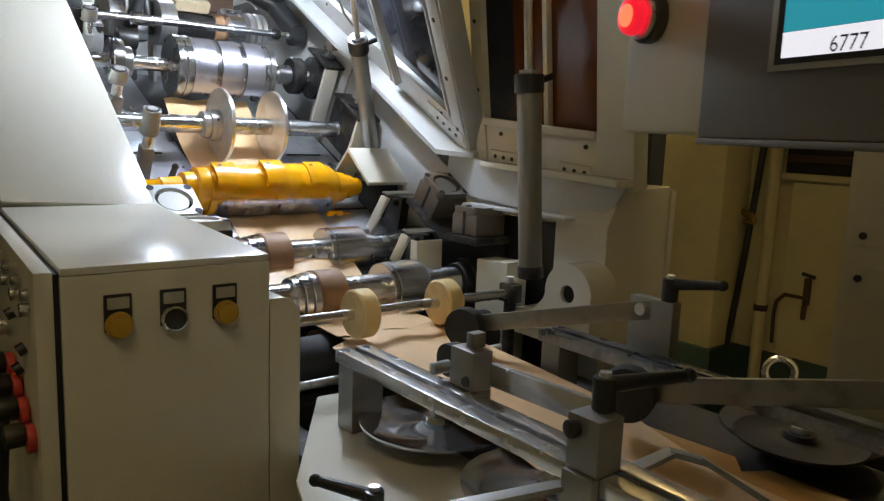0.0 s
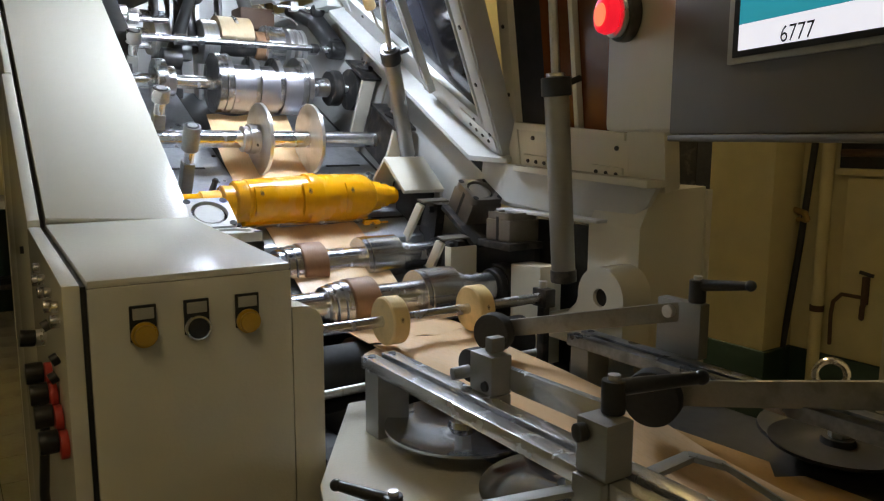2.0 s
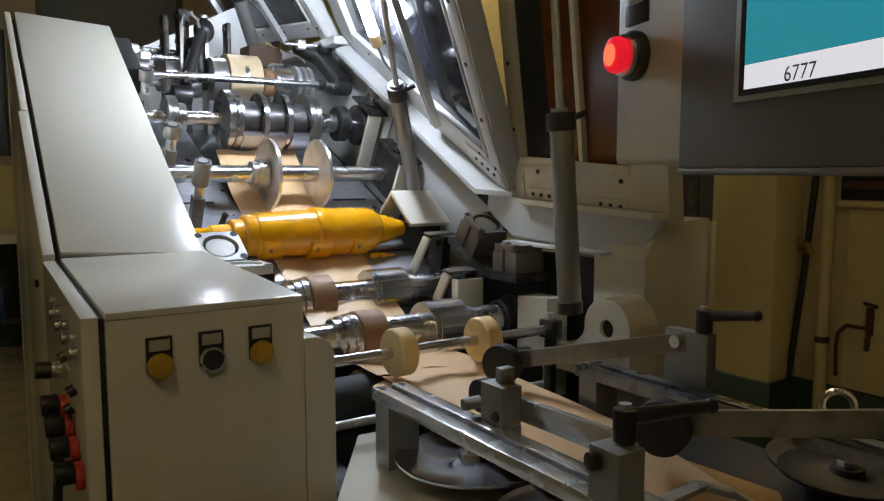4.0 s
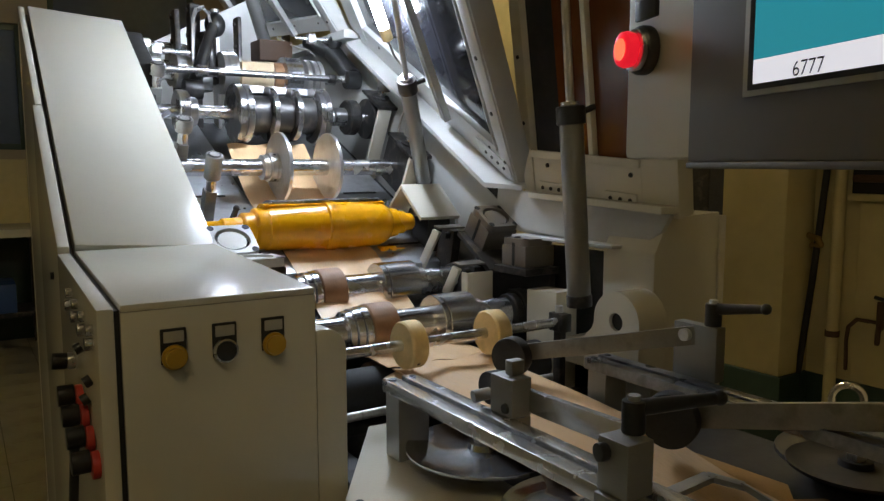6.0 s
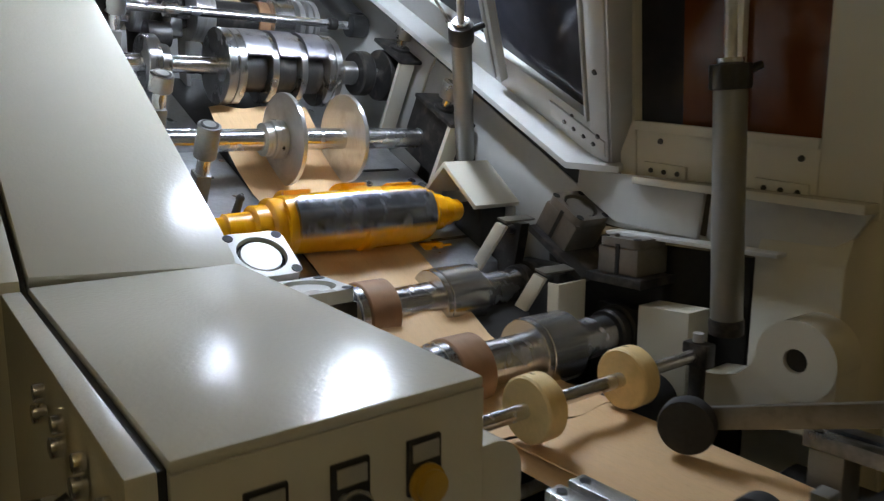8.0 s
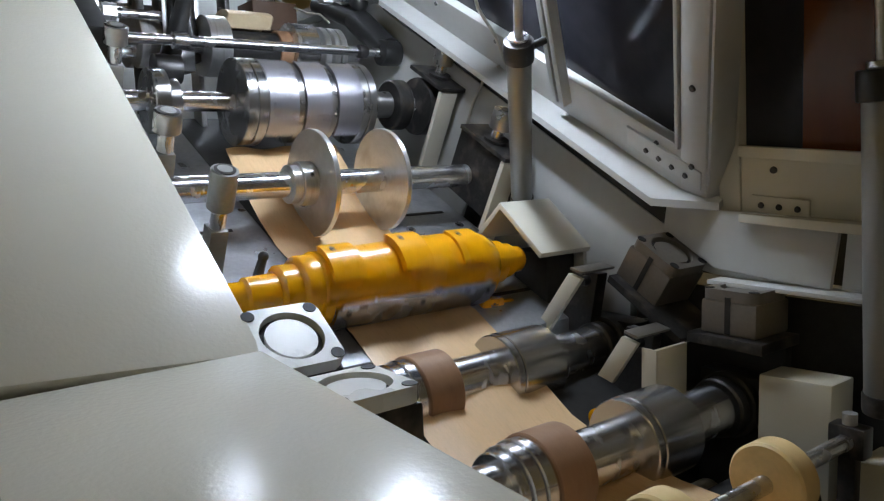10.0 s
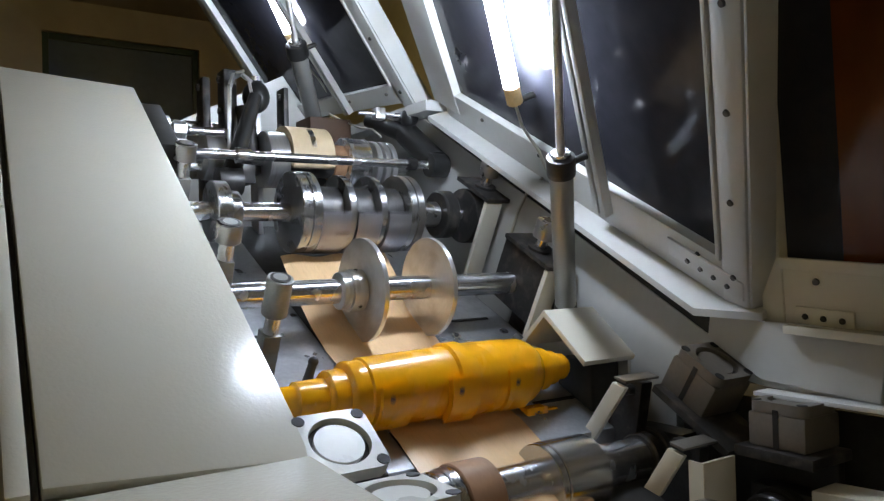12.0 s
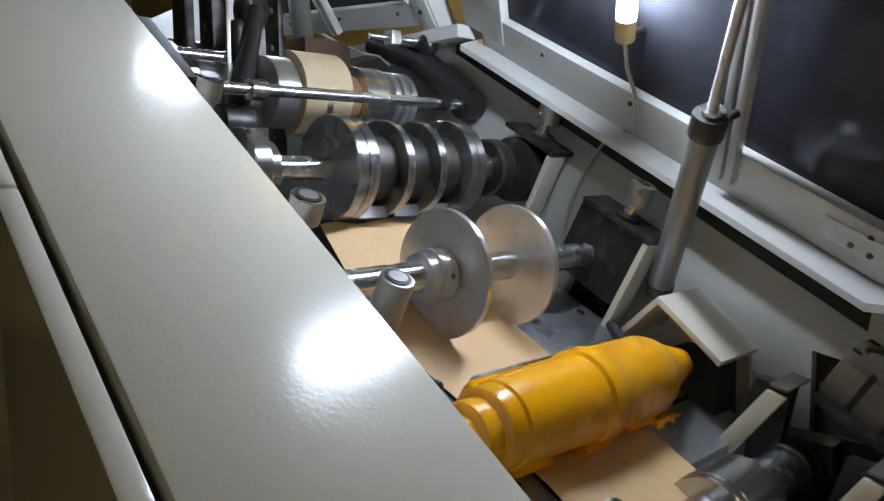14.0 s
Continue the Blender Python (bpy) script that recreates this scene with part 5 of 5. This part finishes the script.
# ---- outfeed: table, rails, holders and collecting discs ----
def outfeed():
    tb = thing("outfeed_table", (0.75, 0.6, 0), "cream outfeed table plate on a steel frame", "table")
    prof = [(0.555, 1.005), (0.395, 0.765), (0.25, 0.35), (0.25, -0.2), (0.61, -0.2), (0.61, 1.0)]
    part("plate", prism(B(), prof, "z", 1.013, 1.03, 0.003), M_CREAM, tb)
    # near-black colour gives the shade over the table's right side
    part("side_plate", box(B(), (0.70, -0.2, 1.013), (1.05, 0.78, 1.028), 0.002), M_DARK, tb, "plate under the paper, coloured dark for shade")
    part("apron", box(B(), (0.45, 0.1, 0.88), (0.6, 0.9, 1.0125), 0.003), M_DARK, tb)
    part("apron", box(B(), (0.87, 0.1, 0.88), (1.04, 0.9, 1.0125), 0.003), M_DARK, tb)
    part("cross_rail", box(B(), (0.6005, 0.84, 0.88), (0.8695, 0.9, 0.94), 0.003), M_DARK, tb)
    for x in (0.47, 0.96):
        for y in (0.12, 0.85):
            part("leg", box(B(), (x, y, 0), (x + 0.05, y + 0.05, 0.8795), 0.003), M_DARKSTEEL, tb)
    un = thing("valve_block", (0.47, 1.0, 1.0), "black valve block with a white label below the post", "valve")
    part("block", box(B(), (0.45, 0.95, 0.86), (0.53, 1.04, 0.985), 0.004), M_BLACK, un)
    part("label_plate", box(B(), (0.455, 0.9475, 0.945), (0.485, 0.9495, 0.975), 0.0005), M_LABEL, un)
    part("mount", box(B(), (0.41, 0.97, 0.3), (0.45, 1.03, 0.95), 0.003), M_DARK, un)
    cr = thing("cross_bar", (0.55, 1.045, 1.03), "thin steel cross bar under the paper", "bar")
    part("bar", rod(B(), (0.44, 1.045, 1.035), (1.0, 1.045, 1.035), 0.008, 18), M_STEEL, cr)
    lo = thing("lower_roller", (0.7, 1.1, 1.05), "dark rubber lower roller below the web", "roller")
    part("core", lathe(B(), [(0.45, 0.045), (1.0, 0.045)], 1.11, 1.05, 40), M_RUBBER, lo)
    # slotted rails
    # the far rail is darker than the near one, for shade
    for name, xs, z, label in (("guide_rail", ((0.519, 0.541), (0.552, 0.574)), 1.142, "slotted brushed steel guide rail beside the paper"), ("guide_rail", ((0.832, 0.852), (0.862, 0.882)), 1.15, "slotted steel guide rail at the far side, darkened for shade")):
        r = thing(name, (sum(xs[0]) / 2, 0.5, z - 0.12), label, "rail", "guide rails")
        for x0, x1 in xs:
            bar = part("bar", box(B(), (x0, -0.1, z - 0.018), (x1, 0.89 if x0 < 0.7 else 0.8, z), 0.0015), M_BRUSHED if x0 < 0.7 else M_SHADED_RAIL, r)
            part("screw", rod(B(), ((x0 + x1) / 2, 0.878 if x0 < 0.7 else 0.788, z), ((x0 + x1) / 2, 0.878 if x0 < 0.7 else 0.788, z + 0.001), 0.0055, 14), M_BLACK, bar)
        part("slot_base", box(B(), (xs[0][1] + 0.0002, -0.1, z - 0.018), (xs[1][0] - 0.0002, 0.78, z - 0.012), 0), M_BLACK, r)
        for y in ((0.845, 0.2) if xs[0][0] < 0.7 else (0.755, 0.2)):
            part("foot", box(B(), (xs[0][0] + 0.002, y, 1.0305), (xs[1][1] - 0.002, y + 0.038, z - 0.0185), 0.002), M_ALU, r)
    # collecting discs
    for k, (x, y, r) in enumerate(((0.612, 0.768, 0.108), (0.604, 0.54, 0.108), (0.985, 0.45, 0.085))):
        d = thing("collecting_disc", (x, y, 1.0305), "polished dished steel disc on the outfeed table", "disc", "collecting discs")
        bm = B()
        n, rows = 64, [(0.0, 0.034), (0.02, 0.034), (0.022, 0.026), (r * 0.75, 0.018), (r - 0.004, 0.026), (r, 0.0275), (r, 0.024), (r * 0.75, 0.012), (0.03, 0.01)]
        rings = []
        for rr, h in rows:
            rr = max(rr, 0.0008)
            rings.append([bm.verts.new((x + rr * math.cos(2 * math.pi * i / n), y + rr * math.sin(2 * math.pi * i / n), 1.0335 + h)) for i in range(n)])
        for a, b in zip(rings, rings[1:]):
            for i in range(n):
                bm.faces.new((a[i], a[(i + 1) % n], b[(i + 1) % n], b[i]))
        bm.faces.new(rings[0])
        bm.faces.new(rings[-1])
        # third disc coloured near-black for the shade at its end
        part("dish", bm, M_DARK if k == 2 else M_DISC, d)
        part("hub", rod(B(), (x, y, 1.0305), (x, y, 1.045), 0.028, 28), M_DARKSTEEL, d)
        part("nut", rod(B(), (x, y, 1.0675), (x, y, 1.077), 0.013, 6, bevel=0.001), M_STEEL, d)
        SPINNERS.append((d, (x, y, 1.0305)))


SPINNERS = []
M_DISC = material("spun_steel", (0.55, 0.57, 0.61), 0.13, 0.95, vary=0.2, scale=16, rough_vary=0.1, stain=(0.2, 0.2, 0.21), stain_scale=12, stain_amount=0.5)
outfeed()


def paper_bags():
    """The folded web leaving over the rails, with its gusset below."""
    w = thing("folded_bag_web", (0.72, 0.7, 1.08), "folded brown kraft bag tube lying between the guide rails", "paper bag")
    bm = B()
    ys = [1.058, 0.95, 0.8, 0.68, 0.6, 0.52, 0.42, 0.3, 0.18]
    sag = [0.0, 0.0, 0.0, 0.004, 0.014, 0.03, 0.04, 0.04, 0.038]
    n = 14
    rows = []
    for y, dz in zip(ys, sag):
        left, right = 0.63 + 0.03 * max(0, (0.9 - y)), 0.822 - 0.01 * (1.05 - y)
        rows.append([bm.verts.new((left + (right - left) * i / n, y, 1.102 - 0.02 * (1.058 - y) - dz + 0.0025 * math.sin(i * 0.8 + y * 9))) for i in range(n + 1)])
    for a, b in zip(rows, rows[1:]):
        for i in range(n):
            bm.faces.new((a[i], a[i + 1], b[i + 1], b[i]))
    geom = bmesh.ops.extrude_face_region(bm, geom=bm.faces[:])
    bmesh.ops.translate(bm, verts=[v for v in geom["geom"] if isinstance(v, bmesh.types.BMVert)], vec=(0, 0, -0.002))
    part("upper_layer", bm, M_KRAFT, w)
    bm = B()
    rows = []
    for y, dz in zip(ys, sag):
        x0 = 0.612 + 0.03 * max(0, (0.9 - y))
        rows.append([bm.verts.new(p) for p in ((x0 + 0.03, y, 1.098 - 0.02 * (1.058 - y) - dz), (x0, y, max(1.042, 1.088 - 0.03 * (1.058 - y) - dz)), (x0 + 0.05, y, max(1.04, 1.078 - 0.035 * (1.058 - y) - dz)), (0.81, y, max(1.038, 1.072 - 0.035 * (1.058 - y) - dz)))])
    for a, b in zip(rows, rows[1:]):
        for i in range(3):
            bm.faces.new((a[i], a[i + 1], b[i + 1], b[i]))
    geom = bmesh.ops.extrude_face_region(bm, geom=bm.faces[:])
    bmesh.ops.translate(bm, verts=[v for v in geom["geom"] if isinstance(v, bmesh.types.BMVert)], vec=(0, 0.0, -0.0015))
    part("gusset", bm, M_KRAFT, w, "darker folded gusset")

    # a folded bag lying under the web, its mouth notched, browned for shade
    g = thing("kraft_bag", (0.82, 0.5, 1.03), "folded kraft bag with a notched mouth under the web, darkened for shade", "paper bag")
    outline = [(0.70, 0.68), (0.90, 0.68), (0.915, 0.5), (0.88, 0.47), (0.915, 0.45), (0.925, 0.2), (0.70, 0.2)]
    part("sheet", prism(B(), outline, "z", 1.0285, 1.0315, 0.0008), M_SHADED_KRAFT, g)
    part("fold", prism(B(), [(0.72, 0.62), (0.885, 0.62), (0.865, 0.54), (0.72, 0.53)], "z", 1.032, 1.0345, 0.0006), M_SHADED_KRAFT, g)


paper_bags()


def holders():
    """Blocks on the rails with arms that press black rollers on the paper."""
    h = thing("roller_holder", (0.59, 0.66, 1.14), "grey aluminium holder block on the guide rail", "holder", "roller holders")
    part("block", box(B(), (0.567, 0.648, 1.1425), (0.598, 0.692, 1.191), 0.002), M_ALU, h)
    part("side_block", box(B(), (0.5755, 0.6475, 1.11), (0.5975, 0.692, 1.142), 0.002), M_ALU, h)
    part("tab", box(B(), (0.578, 0.662, 1.1915), (0.598, 0.676, 1.21), 0.0015), M_ALU, h)
    bm = B()
    bolt(bm, (0.567, 0.66, 1.153), (-1, 0, 0), 0.007, 0.003)
    part("screw", bm, M_BLACK, h)
    a0, a1 = Vector((0.603, 0.665, 1.158)), Vector((0.562, 0.452, 1.182))
    part("cross_arm", slab(B(), frame_matrix(a0, a1 - a0, (0, 0, 1)), (0, -0.014, -0.005), ((a1 - a0).length, 0.014, 0.005), 0.0015), M_BRUSHED, h)
    part("pin", rod(B(), (0.552, 0.708, 1.158), (0.575, 0.704, 1.16), 0.008, 16), M_ALU, h)
    part("small_roller", rod(B(), (0.585, 0.722, 1.16), (0.607, 0.722, 1.16), 0.022, 28, bevel=0.003), M_RUBBER, h, "small black rubber roller")
    h2 = thing("roller_holder", (0.56, 0.48, 1.0), "large grey aluminium holder block with a black lever", "holder", "roller holders")
    part("block", box(B(), (0.513, 0.41, 1.1425), (0.548, 0.449, 1.197), 0.0025), M_ALU, h2)
    part("skirt", box(B(), (0.5085, 0.4105, 1.10), (0.518, 0.4485, 1.142), 0.002), M_ALU, h2)
    part("side_screw", rod(B(), (0.513, 0.437, 1.184), (0.503, 0.439, 1.184), 0.009, 20, bevel=0.002), M_BLACK, h2)
    handle_lever("clamp_lever", (0.543, 0.432, 1.1975), (0.85, -0.52, 0.04), 0.082, "black clamping lever on the large holder block")
    pr = thing("press_roller", (0.70, 0.83, 1.11), "black rubber press roller on a flat steel arm", "press roller", "press rollers")
    part("roller", rod(B(), (0.756, 0.897, 1.138), (0.78, 0.907, 1.138), 0.0325, 36, bevel=0.004), M_RUBBER, pr)
    a0, a1 = Vector((0.785, 0.9, 1.142)), Vector((0.882, 0.628, 1.212))
    m = frame_matrix(a0, a1 - a0, (0, 0, 1))
    part("arm", slab(B(), m, (0, -0.013, -0.004), ((a1 - a0).length, 0.014, 0.004), 0.001), M_SHADED_ARM, pr)
    part("arm_pivot", rod(B(), (0.868, 0.64, 1.212), (0.8775, 0.64, 1.212), 0.009, 20), M_STEEL, pr)
    po = thing("arm_post", (0.905, 0.61, 1.09), "grey aluminium post clamping the press roller arm", "post", "arm posts")
    part("post", box(B(), (0.878, 0.592, 1.1505), (0.898, 0.665, 1.228), 0.002), M_ALU, po)
    handle_lever("clamp_lever", (0.888, 0.606, 1.2285), (0.1, -0.95, 0.06), 0.075, "black clamping lever on top of the arm post")
    p2 = thing("press_roller", (0.76, 0.5, 1.1), "large black rubber press roller on a flat steel arm", "press roller", "press rollers")
    part("roller", rod(B(), (0.752, 0.565, 1.128), (0.778, 0.577, 1.128), 0.036, 36, bevel=0.004), M_RUBBER, p2)
    a0, a1 = Vector((0.782, 0.565, 1.132)), Vector((0.885, 0.28, 1.192))
    m = frame_matrix(a0, a1 - a0, (0, 0, 1))
    part("arm", slab(B(), m, (0, -0.016, -0.004), ((a1 - a0).length, 0.016, 0.004), 0.001), M_SHADED_ARM, p2)
    po = thing("arm_post", (0.9, 0.27, 1.15), "grey aluminium post clamping the second press roller arm", "post", "arm posts")
    part("post", box(B(), (0.884, 0.24, 1.1505), (0.92, 0.30, 1.21), 0.002), M_ALU, po)
    # lever in the foreground of the table
    handle_lever("clamp_lever", (0.435, 0.655, 1.0205), (-0.62, 0.75, 0.05), 0.07, "black clamping lever on the outfeed table")
    ft = thing("table_clamp", (0.45, 0.6, 1.0205), "small steel clamp block on the outfeed table", "clamp")
    part("block", box(B(), (0.405, 0.60, 1.0205), (0.425, 0.66, 1.033), 0.002), M_STEEL, ft)
    # curved lower guide bar
    gb = thing("guide_finger", (0.6, 0.4, 1.05), "bent flat steel guide finger under the holder", "guide bar")
    pts = [Vector(p) for p in ((0.38, 0.50, 1.11), (0.585, 0.425, 1.127), (0.65, 0.425, 1.131), (0.672, 0.40, 1.125), (0.69, 0.33, 1.10), (0.70, 0.24, 1.10))]
    bm = B()
    for a, b in zip(pts, pts[1:]):
        m = frame_matrix(a, b - a, (0.4, 0.9, 0))
        slab(bm, m, (-0.002, -0.008, -0.003), ((b - a).length + 0.002, 0.008, 0.003), 0.001)
    part("bar", bm, M_ALU, gb)
    # motor cover and clutter beyond the far rail
    mt = thing("chain_guard", (1.25, 0.5, 0.9), "dark round drive guard beyond the far rail", "machine guard")
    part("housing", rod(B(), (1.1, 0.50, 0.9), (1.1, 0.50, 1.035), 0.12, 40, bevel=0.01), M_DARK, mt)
    rg = thing("steel_ring", (1.5, 0.62, 0.8), "thin chromed steel ring standing beside the machine", "ring")
    bm = B()
    n = 24
    pts = [(1.6 + 0.031 * math.cos(2 * math.pi * i / n) * 0.6, 0.791 + 0.031 * math.cos(2 * math.pi * i / n) * -0.8, 0.95 + 0.031 * math.sin(2 * math.pi * i / n)) for i in range(n + 1)]
    part("rim", tube_path(bm, pts, 0.008, 8), M_CHROME, rg)
    part("stand", rod(B(), (1.6, 0.791, 0.0), (1.6, 0.791, 0.915), 0.02, 16), M_DARKSTEEL, rg)


holders()


# ---- hanging control box ----
def control_box():
    o = Vector((0.4255, 0.342, 1.4545))
    u = Vector((-0.30, -0.954, 0)).normalized()
    m = Matrix.Translation(o) @ Matrix((u, Vector((0, 0, 1)), u.cross(Vector((0, 0, 1))))).transposed().to_4x4()
    # m: x towards the screen, y up, z towards the operator
    c = thing("control_box", o, "cream and grey hanging control box with a lit touch screen", "control box")
    part("case", slab(B(), m, (0.0, 0.0, -0.33), (0.62, 0.62, 0.0), 0.005), M_BOX, c)
    part("front_plate", slab(B(), m, (0.0885, -0.002, 0.0005), (0.618, 0.62, 0.006), 0.002), M_GREY, c, "dark grey front plate")
    part("lower_edge", slab(B(), m, (0.0885, -0.006, -0.15), (0.618, -0.0022, 0.007), 0.001), M_GREY, c)
    # screen with bezel
    x0, y0, x1, y1 = 0.147, 0.0365, 0.44, 0.26
    bz = part("bezel", slab(B(), m, (x0 - 0.006, y0 - 0.004, 0.0062), (x1 + 0.006, y1 + 0.004, 0.0085), 0.001), M_LABEL, c)
    part("screen_frame", slab(B(), m, (x0 - 0.001, y0 - 0.001, 0.0087), (x1 + 0.001, y1, 0.0092), 0), M_BLACK, bz)
    sc = part("screen_page", slab(B(), m, (x0 + 0.004, y0 + 0.002, 0.0094), (x1 - 0.004, y0 + 0.0143, 0.0098), 0), M_SCREENWHITE, c, "lit white strip of the screen")
    part("screen_header", slab(B(), m, (x0 + 0.004, y0 + 0.0145, 0.0094), (x1 - 0.004, y1 - 0.003, 0.0098), 0), M_TEAL, c, "lit teal field of the screen")
    cu = bpy.data.curves.new("digits", "FONT")
    cu.body, cu.size, cu.align_x, cu.align_y = "6777", 0.0105, "LEFT", "BOTTOM_BASELINE"
    cu.materials.append(M_DIGIT)
    tx = new("counter_digits", cu)
    tx.parent = sc
    tx.matrix_local = Matrix.Translation(-ORIGIN[sc.name]) @ m @ pose(x0 + 0.0332, y0 + 0.0027, 0.0101)
    # pilot lamp on the cream side
    p = m @ Vector((0.029, 0.0735, 0.0))
    n = m.to_3x3() @ Vector((0, 0, 1))
    lp = part("lamp_base", rod(B(), p, p + n * 0.008, 0.0165, 32, bevel=0.002), M_DARKSTEEL, c)
    part("lamp_ring", rod(B(), p + n * 0.008, p + n * 0.012, 0.0142, 32, bevel=0.001), M_CHROME, lp)
    part("lamp_lens", rod(B(), p + n * 0.012, p + n * 0.021, 0.0122, 32, bevel=0.004), M_RED, lp, "glowing red pilot lens")
    part("lamp_core", rod(B(), p + n * 0.0212, p + n * 0.022, 0.0072, 24), M_REDCORE, lp, "bright orange core")
    part("label_holder", slab(B(), m, (0.017, 0.094, 0.0005), (0.043, 0.125, 0.004), 0.002), M_BLACK, c)
    part("label_insert", slab(B(), m, (0.020, 0.107, 0.0042), (0.040, 0.122, 0.005), 0.0005), M_LABEL, c)
    part("hanger_arm", slab(B(), m, (0.22, 0.6205, -0.12), (0.30, 2.14, -0.05), 0.006), M_CREAM, c)


control_box()


# ---- floor tiles, those that lie in the open aisle ----
def floor_tiles():
    bm = box(B(), (-0.148, -0.148, 0.0005), (0.148, 0.148, 0.004), 0)
    me = finish("tile", bm, M_TILE)
    for i in range(-2, 6):
        for j in range(8, 24):
            o = new("tile", me)
            o.parent = FLOOR
            o.matrix_local = Matrix.Translation(-ORIGIN[FLOOR.name]) @ Matrix.Translation((-0.3 + 0.3 * i, 0.3 * j, 0))


floor_tiles()


# ---- motion ----
def drift(t):
    """Degrees by which the rollers lag an even run."""
    return -0.7 - 13.9 * t if t < 3.6 else -50.7 + 14.9 * min(t - 3.6, 3.4)


def motions():
    for t, speed, phase in TURNERS:
        at = ORIGIN[t.name]
        # the machine runs slower at first, then faster, then evenly
        walk(t, [(k * 0.1, pose(*at, phase + speed * k * 0.1 + speed / W0 * drift(k * 0.1), 0, 0)) for k in range(141)])
    for d, at in SPINNERS:
        walk(d, [(k * 0.2, pose(*at, 0, 0, 80.0 * k)) for k in range(71)])


motions()
